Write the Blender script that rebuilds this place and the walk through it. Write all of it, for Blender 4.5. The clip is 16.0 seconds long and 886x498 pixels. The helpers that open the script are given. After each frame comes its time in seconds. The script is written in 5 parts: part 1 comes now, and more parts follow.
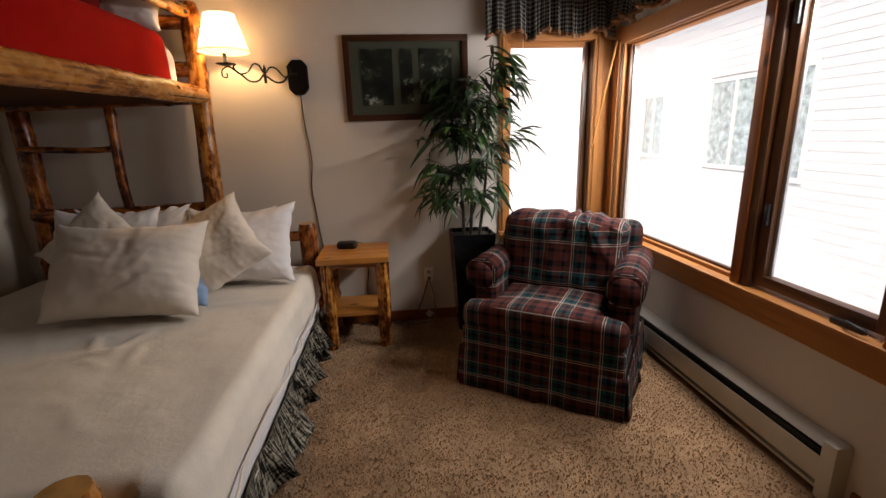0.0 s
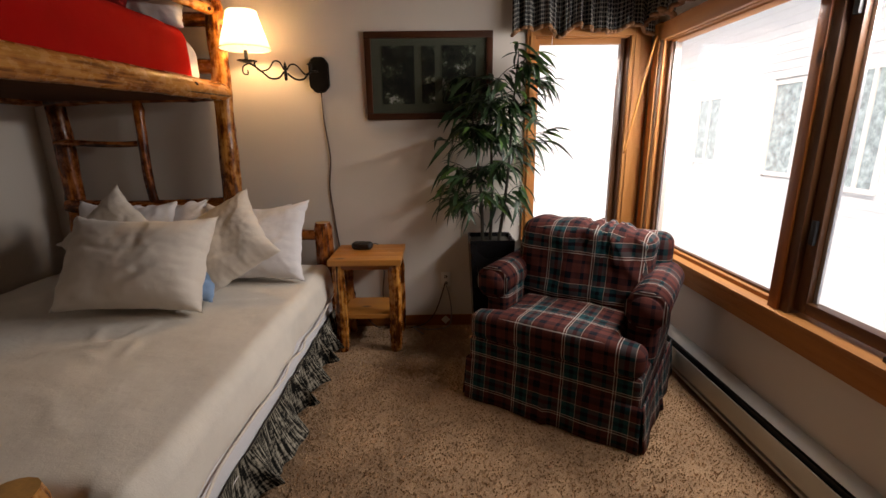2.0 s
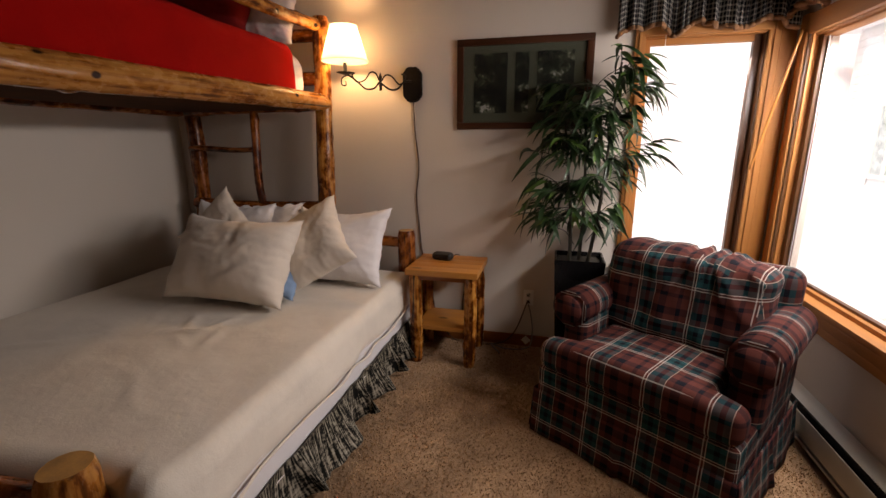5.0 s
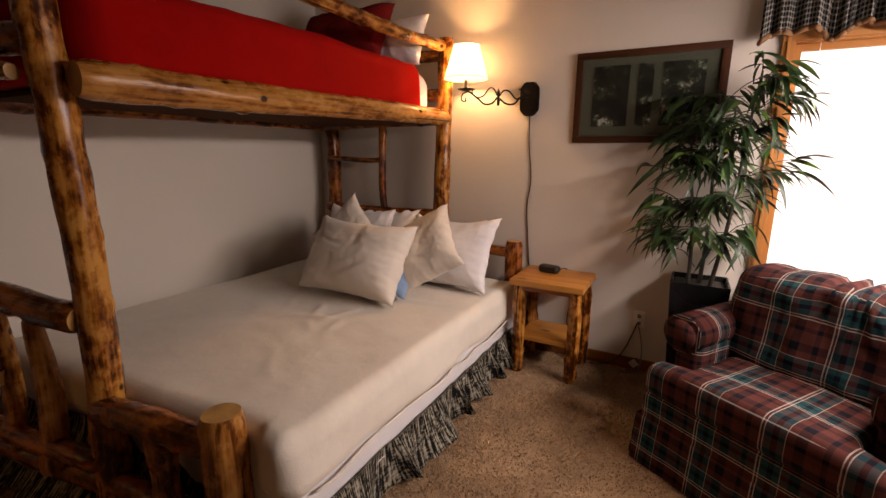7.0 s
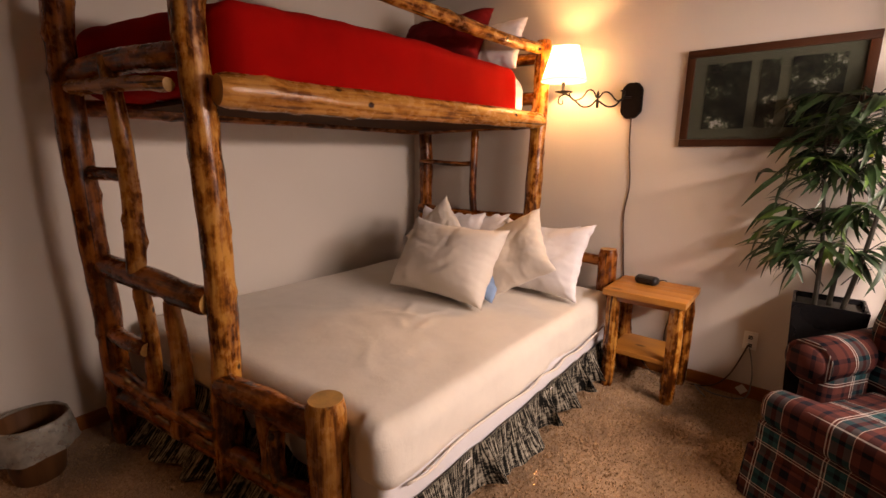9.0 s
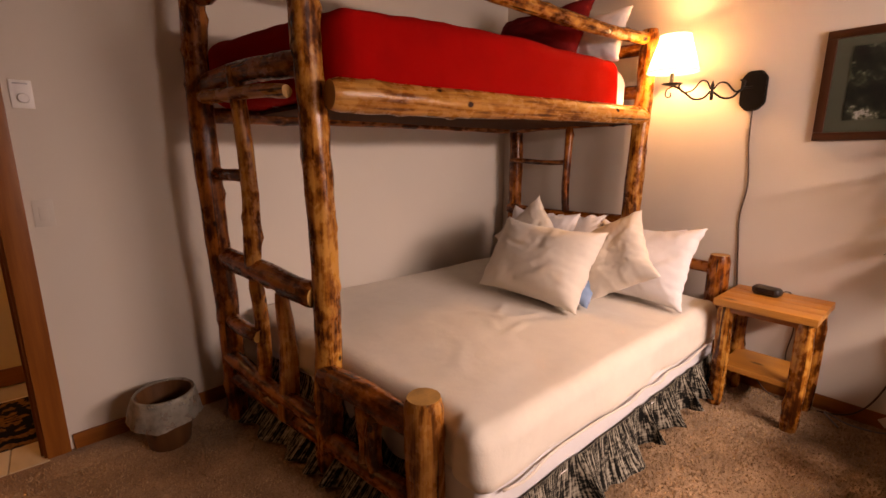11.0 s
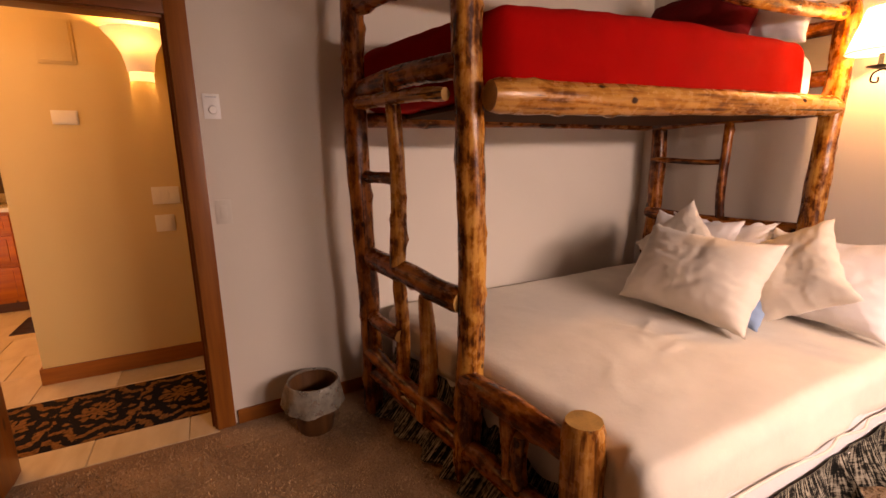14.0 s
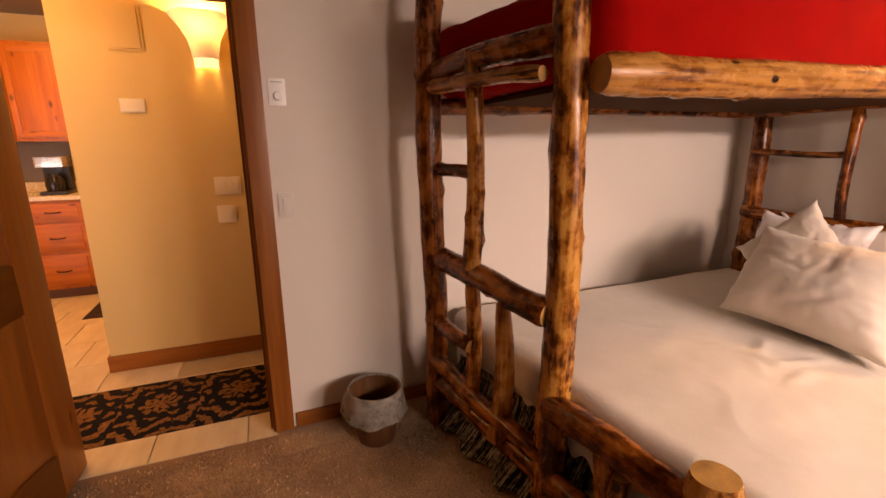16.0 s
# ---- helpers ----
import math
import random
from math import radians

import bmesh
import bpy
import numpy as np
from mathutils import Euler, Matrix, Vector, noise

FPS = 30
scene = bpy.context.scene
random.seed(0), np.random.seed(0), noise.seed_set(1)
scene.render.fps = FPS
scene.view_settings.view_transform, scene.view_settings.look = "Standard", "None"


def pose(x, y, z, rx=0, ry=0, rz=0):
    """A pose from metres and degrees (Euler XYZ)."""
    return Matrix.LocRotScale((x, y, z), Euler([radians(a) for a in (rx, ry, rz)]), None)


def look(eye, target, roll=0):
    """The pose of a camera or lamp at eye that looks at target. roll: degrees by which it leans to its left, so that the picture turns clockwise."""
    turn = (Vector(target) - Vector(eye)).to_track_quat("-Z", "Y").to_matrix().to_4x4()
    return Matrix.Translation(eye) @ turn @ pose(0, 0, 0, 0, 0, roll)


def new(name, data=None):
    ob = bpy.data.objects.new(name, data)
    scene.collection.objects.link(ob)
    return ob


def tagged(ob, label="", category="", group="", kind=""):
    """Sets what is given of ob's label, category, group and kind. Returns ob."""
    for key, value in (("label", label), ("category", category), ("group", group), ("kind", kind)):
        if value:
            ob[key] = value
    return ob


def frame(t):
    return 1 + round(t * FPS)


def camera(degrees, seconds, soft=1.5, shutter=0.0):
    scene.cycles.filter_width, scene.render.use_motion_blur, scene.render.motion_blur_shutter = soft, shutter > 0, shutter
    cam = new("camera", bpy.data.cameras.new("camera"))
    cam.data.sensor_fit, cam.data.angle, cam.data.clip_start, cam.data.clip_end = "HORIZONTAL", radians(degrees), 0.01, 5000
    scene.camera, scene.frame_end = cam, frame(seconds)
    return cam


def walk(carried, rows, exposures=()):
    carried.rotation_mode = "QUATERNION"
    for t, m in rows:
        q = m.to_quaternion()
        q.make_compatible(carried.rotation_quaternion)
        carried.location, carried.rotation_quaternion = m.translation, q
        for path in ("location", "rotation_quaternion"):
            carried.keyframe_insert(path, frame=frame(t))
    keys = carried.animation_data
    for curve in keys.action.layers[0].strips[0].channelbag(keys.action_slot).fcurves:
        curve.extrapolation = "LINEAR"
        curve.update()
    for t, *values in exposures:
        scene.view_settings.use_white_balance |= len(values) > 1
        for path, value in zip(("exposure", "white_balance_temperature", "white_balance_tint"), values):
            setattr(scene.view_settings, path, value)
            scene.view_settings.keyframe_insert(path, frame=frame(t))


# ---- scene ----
cam = camera(89.5, 16.0)
PATH = [
    (0, (0.3, 0.2, 1.452), (0.502, 2.126, 0.953), -1.7),
    (0.5, (0.366, 0.221, 1.46), (0.51, 2.151, 0.953), -1.7),
    (1, (0.405, 0.248, 1.454), (0.508, 2.18, 0.949), -1.4),
    (1.5, (0.459, 0.28, 1.447), (0.511, 2.216, 0.948), -1.1),
    (2, (0.489, 0.31, 1.45), (0.505, 2.248, 0.955), -0.7),
    (2.5, (0.527, 0.339, 1.449), (0.499, 2.28, 0.965), -0.3),
    (3, (0.562, 0.37, 1.449), (0.484, 2.31, 0.972), -0.0),
    (5.5, (0.701, 0.46, 1.474), (0.104, 2.314, 1.019), 0.1),
    (6, (0.712, 0.439, 1.473), (-0.004, 2.253, 1.032), 0.4),
    (6.5, (0.723, 0.411, 1.479), (-0.104, 2.18, 1.048), 0.5),
    (7, (0.74, 0.382, 1.486), (-0.197, 2.098, 1.062), 0.5),
    (7.5, (0.72, 0.368, 1.485), (-0.296, 2.039, 1.067), 0.7),
    (8, (0.711, 0.36, 1.482), (-0.385, 1.982, 1.07), 0.8),
    (8.5, (0.697, 0.348, 1.482), (-0.469, 1.921, 1.073), 0.8),
    (9, (0.683, 0.339, 1.484), (-0.547, 1.861, 1.073), 0.7),
    (11.5, (0.591, 0.293, 1.486), (-0.95, 1.497, 1.069), -0.3),
    (12, (0.573, 0.279, 1.491), (-1.024, 1.409, 1.076), -0.6),
    (12.5, (0.538, 0.252, 1.49), (-1.104, 1.317, 1.081), -0.7),
    (13, (0.512, 0.235, 1.496), (-1.172, 1.233, 1.084), -0.8),
    (13.5, (0.468, 0.209, 1.498), (-1.243, 1.157, 1.085), -0.8),
    (14, (0.417, 0.183, 1.502), (-1.316, 1.088, 1.082), -0.7),
    (14.5, (0.363, 0.17, 1.5), (-1.392, 1.028, 1.073), -0.6),
    (15, (0.291, 0.157, 1.502), (-1.48, 0.976, 1.062), -0.5),
    (15.5, (0.217, 0.161, 1.5), (-1.574, 0.928, 1.051), -0.5),
    (16, (0.14, 0.154, 1.502), (-1.67, 0.87, 1.044), -0.5),
]
EXPOSURES = [(0, 0.4, 7150, 16), (3, 0.38, 7250, 17), (5.5, 0.4, 7700, 24), (7, 0.78, 8200, 29), (9, 1.33, 8900, 34), (12, 1.52, 9800, 42), (14, 1.78, 9900, 42), (16, 2.12, 9700, 40)]
walk(cam, [(t, look(eye, target, roll)) for t, eye, target, roll in PATH], EXPOSURES)

# ---- world, sun and large lights ----
world = bpy.data.worlds.new("world")
scene.world = world
world.use_nodes = True
wn = world.node_tree
sky = wn.nodes.new("ShaderNodeTexSky")
sky.sky_type, sky.sun_disc = "NISHITA", False
sky.sun_elevation, sky.sun_rotation = radians(46), radians(225)
sky.air_density, sky.dust_density = 1.0, 4.0
wn.links.new(sky.outputs[0], wn.nodes["Background"].inputs[0])
wn.nodes["Background"].inputs[1].default_value = 0.15
sun = new("sun", bpy.data.lights.new("sun", "SUN"))
sun.data.energy, sun.data.angle, sun.data.color = 1.5, radians(12), (1.0, 0.97, 0.92)
sun.matrix_world = look((-6, -4, 9), (0, 2, 0))


def lamp(name, kind, where, energy, colour, radius=0.03):
    ob = new(name, bpy.data.lights.new(name, kind))
    ob.data.energy, ob.data.color = energy, colour
    ob.data.shadow_soft_size = radius
    ob.location = where
    return ob


lamp("bedside_bulb", "POINT", (-0.715, 3.36, 2.1), 11.5, (1.0, 0.64, 0.30), 0.03)
lamp("hall_bulb", "POINT", (-3.2, -0.12, 2.24), 9.0, (1.0, 0.66, 0.31), 0.03)
# Added warm fill lamps for hall and kitchen; no fixture belongs to them.
hall_down = lamp("hall_ceiling_light", "AREA", (-2.7, -1.25, 2.77), 3.2, (1.0, 0.58, 0.22))
hall_down.data.size = 0.3
kitchen_light = lamp("kitchen_ceiling_light", "AREA", (-4.3, -1.6, 2.77), 10.0, (1.0, 0.58, 0.22))
kitchen_light.data.size = 0.6


# the sky's light in the window openings, high under the heads and slanting down
for where, target, w, power in (((2.085, 2.81, 1.93), (1.45, 2.96, 0.75), 1.15, 29), ((2.085, 1.77, 1.93), (1.45, 1.92, 0.75), 0.5, 11.5), ((1.5, 3.69, 1.93), (1.5, 3.15, 0.9), 0.52, 2.0)):
    glow = lamp("window_light", "AREA", where, power, (0.94, 0.97, 1.0))
    glow.data.shape, glow.data.size, glow.data.size_y = "RECTANGLE", w, 0.2
    glow.matrix_world = look(where, target)


# ---- materials ----
class Mat:
    """A small node builder."""

    def __init__(self, name, rough=0.6, metal=0.0, spec=0.5):
        self.m = bpy.data.materials.new(name)
        self.m.use_nodes = True
        self.t = self.m.node_tree
        self.b = self.t.nodes["Principled BSDF"]
        self.b.inputs["Roughness"].default_value = rough
        self.b.inputs["Metallic"].default_value = metal
        self.b.inputs["Specular IOR Level"].default_value = spec

    def n(self, kind, **k):
        node = self.t.nodes.new("ShaderNode" + kind)
        for key, v in k.items():
            if key in node.inputs:
                self.put(v, node.inputs[key])
            else:
                setattr(node, key, v)
        return node

    def put(self, v, socket):
        if isinstance(v, bpy.types.NodeSocket):
            self.t.links.new(v, socket)
        elif isinstance(v, (tuple, list)) and len(v) == 3 and socket.type == "RGBA":
            socket.default_value = (*v, 1)
        else:
            socket.default_value = v

    def coords(self, scale=(1, 1, 1), uv=False, offset_by_object=True):
        c = self.n("TexCoord").outputs["UV" if uv else "Object"]
        if offset_by_object:
            rnd = self.n("ObjectInfo").outputs["Random"]
            mul = self.n("Math", operation="MULTIPLY")
            self.put(rnd, mul.inputs[0])
            mul.inputs[1].default_value = 37.0
            add = self.n("VectorMath", operation="ADD")
            self.put(c, add.inputs[0])
            self.put(mul.outputs[0], add.inputs[1])
            c = add.outputs[0]
        mp = self.n("Mapping")
        self.put(c, mp.inputs["Vector"])
        mp.inputs["Scale"].default_value = scale
        return mp.outputs[0]

    def noise(self, vec, scale, detail=3.0, rough=0.55):
        nd = self.n("TexNoise")
        self.put(vec, nd.inputs["Vector"])
        nd.inputs["Scale"].default_value, nd.inputs["Detail"].default_value = scale, detail
        nd.inputs["Roughness"].default_value = rough
        return nd.outputs["Fac"]

    def ramp(self, fac, *stops):
        r = self.n("ValToRGB")
        self.put(fac, r.inputs[0])
        e = r.color_ramp.elements
        while len(e) < len(stops):
            e.new(0.5)
        for el, (p, c) in zip(e, stops):
            el.position = p
            el.color = (*c, 1) if isinstance(c, tuple) else (c, c, c, 1)
        return r.outputs[0]

    def mix(self, fac, a, b, blend="MIX"):
        mx = self.n("Mix", data_type="RGBA", blend_type=blend)
        self.put(fac, mx.inputs[0])
        self.put(a, mx.inputs[6])
        self.put(b, mx.inputs[7])
        return mx.outputs[2]

    def math(self, op, a, b=0.0):
        mt = self.n("Math", operation=op)
        self.put(a, mt.inputs[0])
        self.put(b, mt.inputs[1])
        return mt.outputs[0]

    def colour(self, c):
        self.put(c, self.b.inputs["Base Color"])
        return self

    def bump(self, height, strength=0.3, distance=0.005):
        bp = self.n("Bump")
        self.put(height, bp.inputs["Height"])
        bp.inputs["Strength"].default_value, bp.inputs["Distance"].default_value = strength, distance
        self.put(bp.outputs[0], self.b.inputs["Normal"])
        return self

    def roughness(self, v):
        self.put(v, self.b.inputs["Roughness"])
        return self


def plain(name, c, rough=0.6, metal=0.0, vary=0.12, scale=6.0, bump=0.0, spec=0.5):
    m = Mat(name, rough, metal, spec)
    v = m.coords()
    a = m.noise(v, scale, 4)
    b = m.noise(v, scale * 9, 2)
    f = m.math("ADD", m.math("MULTIPLY", a, 0.7), m.math("MULTIPLY", b, 0.3))
    lo = tuple(x * (1 - vary) for x in c)
    hi = tuple(min(1, x * (1 + vary)) for x in c)
    m.colour(m.ramp(f, (0.3, lo), (0.7, hi)))
    m.roughness(m.ramp(a, (0.3, max(0.02, rough - 0.08)), (0.7, min(1, rough + 0.08))))
    if bump:
        m.bump(b, bump, 0.004)
    return m.m


def paint(name, c):
    m = Mat(name, 0.75, 0, 0.3)
    v = m.coords(offset_by_object=False)
    big = m.noise(v, 0.9, 3)
    fine = m.noise(v, 120, 2)
    mid = m.noise(v, 28, 3)
    m.colour(m.ramp(big, (0.3, tuple(x * 0.95 for x in c)), (0.7, c)))
    m.bump(m.math("ADD", m.math("MULTIPLY", fine, 0.4), mid), 0.16, 0.003)
    return m.m


def fabric(name, c, scale=60, bump=0.25, vary=0.08, sheen=0.2, deep=0.006, crumple=14):
    m = Mat(name, 0.95, 0, 0.15)
    v = m.coords()
    big, mid, fine = m.noise(v, 2.5, 3), m.noise(v, crumple, 5, 0.6), m.noise(v, scale * 6, 2)
    f = m.math("ADD", m.math("MULTIPLY", big, 0.5), m.math("MULTIPLY", mid, 0.5))
    m.colour(m.ramp(f, (0.3, tuple(x * (1 - vary) for x in c)), (0.7, tuple(min(1, x * (1 + vary * 0.4)) for x in c))))
    m.b.inputs["Sheen Weight"].default_value = sheen
    m.bump(m.math("ADD", mid, m.math("MULTIPLY", fine, 0.16 if deep > 0.01 else 0.6)), bump, deep)
    return m.m


def log_wood(name, light, mid, dark, patches=0.5, spots=0.38):
    """Peeled, varnished log: streaks along the local z axis, blotches of left inner bark, few knots."""
    m = Mat(name, 0.3, 0, 0.35)
    streak = m.noise(m.coords((40, 40, 2.4)), 1.0, 4, 0.6)
    blotch = m.noise(m.coords((20, 20, 13)), 1.0, 5, 0.6)
    wide = m.noise(m.coords((9, 9, 4)), 1.0, 3, 0.5)
    f = m.math("ADD", m.math("MULTIPLY", blotch, spots), m.math("ADD", m.math("MULTIPLY", wide, 0.26), m.math("MULTIPLY", streak, 0.74 - spots)))
    s = 0.03 * patches - 0.008
    deep = tuple(x * 0.5 for x in dark)
    c = m.ramp(f, (0.385 + s, deep), (0.44 + s, dark), (0.495 + s, mid), (0.565 + s, light))
    k = m.n("TexVoronoi", feature="F1")
    m.put(m.coords((8, 8, 5.5)), k.inputs["Vector"])
    k.inputs["Scale"].default_value = 1.0
    ring = m.ramp(m.math("ADD", k.outputs["Distance"], m.math("MULTIPLY", blotch, 0.12)), (0.14, 1.0), (0.18, 0.0))
    crack = m.noise(m.coords((34, 34, 0.9)), 1.0, 2)
    c = m.mix(m.ramp(crack, (0.30, 0.9), (0.34, 0.0)), c, (0.02, 0.007, 0.003))
    c = m.mix(ring, c, (0.035, 0.011, 0.004))
    m.colour(c)
    m.roughness(m.ramp(blotch, (0.35, 0.18), (0.65, 0.36)))
    m.bump(m.math("ADD", m.math("MULTIPLY", blotch, 0.8), m.math("MULTIPLY", streak, 0.5)), 0.45, 0.006)
    return m.m


def lumber(name, axis, light, dark, rough=0.38, knots=True):
    """Finished pine with the grain along one axis."""
    m = Mat(name, rough, 0, 0.45)
    sc = [22.0, 22.0, 22.0]
    sc[axis] = 1.3
    v = m.coords(sc)
    w = m.noise(v, 1.0, 5, 0.62)
    c = m.ramp(w, (0.28, dark), (0.5, tuple((a + b) / 2 for a, b in zip(light, dark))), (0.72, light))
    if knots:
        ks = [6.5, 6.5, 6.5]
        ks[axis] = 3.0
        k = m.n("TexVoronoi", feature="F1")
        m.put(m.coords(ks), k.inputs["Vector"])
        k.inputs["Scale"].default_value = 1.0
        c = m.mix(m.ramp(k.outputs["Distance"], (0.06, 0.9), (0.13, 0.0)), c, tuple(x * 0.25 for x in dark))
    m.colour(c)
    m.roughness(m.ramp(w, (0.3, rough - 0.08), (0.7, rough + 0.1)))
    m.bump(w, 0.12, 0.002)
    return m.m


def stripes(m, coord, period, bands):
    """Colours of one thread direction: bands are (start, colour) in fractions of the period."""
    f = m.math("FRACT", m.math("MULTIPLY", coord, 1 / period))
    r = m.n("ValToRGB")
    r.color_ramp.interpolation = "CONSTANT"
    m.put(f, r.inputs[0])
    e = r.color_ramp.elements
    while len(e) < len(bands):
        e.new(0.5)
    for el, (p, c) in zip(e, bands):
        el.position, el.color = p, (*c, 1)
    return r.outputs[0]


def plaid(name, bands, period, noise_amount=0.25, rough=0.9, cross=0.5):
    m = Mat(name, rough, 0, 0.2)
    uv = m.coords((1, 1, 1), uv=True, offset_by_object=False)
    sep = m.n("SeparateXYZ")
    m.put(uv, sep.inputs[0])
    a = stripes(m, sep.outputs[0], period, bands)
    b = stripes(m, sep.outputs[1], period, bands)
    weave = m.n("TexChecker")
    m.put(uv, weave.inputs["Vector"])
    weave.inputs["Scale"].default_value = 320
    c = m.mix(cross, a, b)
    fine = m.noise(uv, 260, 2)
    c = m.mix(noise_amount, c, m.ramp(fine, (0.35, 0.0), (0.65, 0.12)), "MULTIPLY")
    m.colour(c)
    m.bump(m.math("ADD", weave.outputs["Fac"], m.noise(uv, 30, 3)), 0.2, 0.002)
    return m.m


def make_ticking():
    """Black and cream woven skirt cloth: broken upright dashes crossed by dark threads."""
    m = Mat("dark_skirt_cloth", 0.95, 0, 0.15)
    uv = m.coords((1, 1, 1), uv=True, offset_by_object=False)
    streak = m.noise(m.coords((58, 6, 1), uv=True, offset_by_object=False), 1.0, 2, 0.5)
    dash = m.noise(m.coords((22, 44, 1), uv=True, offset_by_object=False), 1.0, 2)
    f = m.math("ADD", m.math("MULTIPLY", streak, 0.68), m.math("MULTIPLY", dash, 0.32))
    c = m.ramp(f, (0.455, (0.006, 0.006, 0.005)), (0.49, (0.035, 0.03, 0.024)), (0.55, (0.24, 0.215, 0.165)), (0.64, (0.40, 0.365, 0.29)))
    m.colour(c)
    m.bump(m.noise(uv, 90, 3), 0.3, 0.003)
    return m.m


WALL = paint("wall_paint", (0.73, 0.665, 0.585))
# Unseen south wall: its tone is set dark to cut bounced fill.
BOUNCE_CUT_WALL = paint("brown_wall_paint", (0.20, 0.125, 0.075))
HALL_PAINT = paint("hall_paint", (0.73, 0.525, 0.22))
# Ceiling stays out of view; tone lowered to weaken the bounce from above.
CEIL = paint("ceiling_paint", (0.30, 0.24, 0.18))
LOG = log_wood("log_wood", (0.56, 0.25, 0.052), (0.32, 0.105, 0.017), (0.09, 0.022, 0.004), 0.3)
LOG_DARK = log_wood("log_wood_dark", (0.38, 0.115, 0.016), (0.20, 0.050, 0.007), (0.075, 0.017, 0.004), 0.5)
LOG_PALE = log_wood("log_wood_pale", (0.47, 0.205, 0.05), (0.34, 0.125, 0.025), (0.16, 0.048, 0.010), -0.6, 0.20)
END = plain("log_end_grain", (0.46, 0.24, 0.07), 0.45, vary=0.3, scale=18)
PINE = [lumber("pine_" + "xyz"[a], a, (0.60, 0.26, 0.055), (0.40, 0.14, 0.024)) for a in range(3)]
TRIM = [lumber("stained_trim_" + "xyz"[a], a, (0.36, 0.115, 0.02), (0.19, 0.05, 0.008)) for a in range(3)]
WINWOOD = [lumber("window_wood_" + "xyz"[a], a, (0.47, 0.195, 0.046), (0.36, 0.135, 0.030), 0.62, False) for a in range(3)]
FRAME_WOOD = [lumber("dark_frame_wood_" + "xyz"[a], a, (0.085, 0.028, 0.010), (0.04, 0.013, 0.005)) for a in range(3)]
# Plywood colour lowered to near black to carry the shade under the upper bunk.
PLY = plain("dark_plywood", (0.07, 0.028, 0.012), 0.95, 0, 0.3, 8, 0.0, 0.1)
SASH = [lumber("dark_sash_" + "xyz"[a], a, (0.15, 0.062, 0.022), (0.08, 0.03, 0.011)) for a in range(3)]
CABINET = [lumber("cabinet_pine_" + "xyz"[a], a, (0.55, 0.165, 0.014), (0.34, 0.08, 0.006)) for a in range(3)]
BEDDING = fabric("cream_fleece", (0.76, 0.69, 0.59), 40, 0.32, 0.08, 0.2, 0.012, 13)
SHEET = fabric("white_sheet", (0.74, 0.72, 0.72), 90, 0.15, 0.04)
LINEN = fabric("cream_linen", (0.76, 0.68, 0.59), 110, 0.28, 0.06, 0.2, 0.014, 8)
TAN = fabric("tan_linen", (0.69, 0.61, 0.52), 110, 0.28, 0.08, 0.2, 0.014, 8)
WHITE_CASE = fabric("white_pillowcase", (0.82, 0.78, 0.77), 110, 0.28, 0.04, 0.2, 0.014, 8)
BLUE_CASE = fabric("blue_pillowcase", (0.25, 0.38, 0.58), 110, 0.2, 0.06)
RED = fabric("red_blanket_wool", (0.40, 0.004, 0.002), 90, 0.5, 0.2, 0.0, 0.014, 7)
DARK_RED = fabric("dark_red_sham", (0.20, 0.010, 0.010), 60, 0.3, 0.3, 0.0)
IRON = plain("black_iron", (0.012, 0.011, 0.010), 0.42, 0.6, 0.3, 20)
BLACK = plain("black_gloss", (0.008, 0.008, 0.009), 0.25, 0, 0.2, 8)
BLACK_PLASTIC = plain("black_plastic", (0.012, 0.012, 0.013), 0.4, 0, 0.2, 20)
WHITE_PLASTIC = plain("white_plastic", (0.88, 0.87, 0.84), 0.35, 0, 0.03, 20)
ALMOND = plain("almond_plastic", (0.88, 0.80, 0.60), 0.4, 0, 0.03, 20)
PUTTY = plain("putty_plastic", (0.66, 0.61, 0.54), 0.4, 0, 0.03, 20)
HEATER = plain("heater_enamel", (0.62, 0.60, 0.52), 0.4, 0, 0.05, 6)
DARK_METAL = plain("dark_fins", (0.02, 0.02, 0.02), 0.5, 0.5, 0.2, 10)
CORD = plain("brown_cord", (0.07, 0.035, 0.02), 0.5, 0, 0.1, 20)
GREY_CORD = plain("grey_cord", (0.2, 0.19, 0.17), 0.5, 0, 0.1, 20)
LEAF = plain("leaf_green", (0.016, 0.042, 0.012), 0.42, 0, 0.5, 9)
LEAF_LIGHT = plain("leaf_light_green", (0.06, 0.13, 0.022), 0.45, 0, 0.4, 9)
CANE = plain("dark_cane", (0.035, 0.03, 0.02), 0.5, 0, 0.4, 14)
SOIL = plain("dark_moss", (0.03, 0.024, 0.015), 0.95, 0, 0.4, 30, 0.6)
MAT_GREEN = plain("picture_mat_green", (0.072, 0.080, 0.052), 0.9, 0, 0.08, 20)
STONE = plain("counter_stone", (0.62, 0.55, 0.42), 0.25, 0, 0.2, 40)
SNOW = plain("snow", (0.86, 0.88, 0.9), 0.8, 0, 0.04, 0.6, 0.3)
SIDING = plain("pale_siding", (0.68, 0.71, 0.73), 0.7, 0, 0.06, 3)
WHITE_PAINT = plain("white_trim_paint", (0.8, 0.8, 0.78), 0.5, 0, 0.03, 6)
DECKING = plain("weathered_decking", (0.42, 0.36, 0.29), 0.8, 0, 0.2, 5)
FRINGE = plain("brown_fringe", (0.26, 0.125, 0.055), 0.9, 0, 0.35, 60, 0.5)
ALU = plain("window_spacer", (0.55, 0.56, 0.58), 0.35, 0.6, 0.05, 10)
STEEL = plain("brushed_steel", (0.5, 0.5, 0.5), 0.3, 0.9, 0.05, 20)

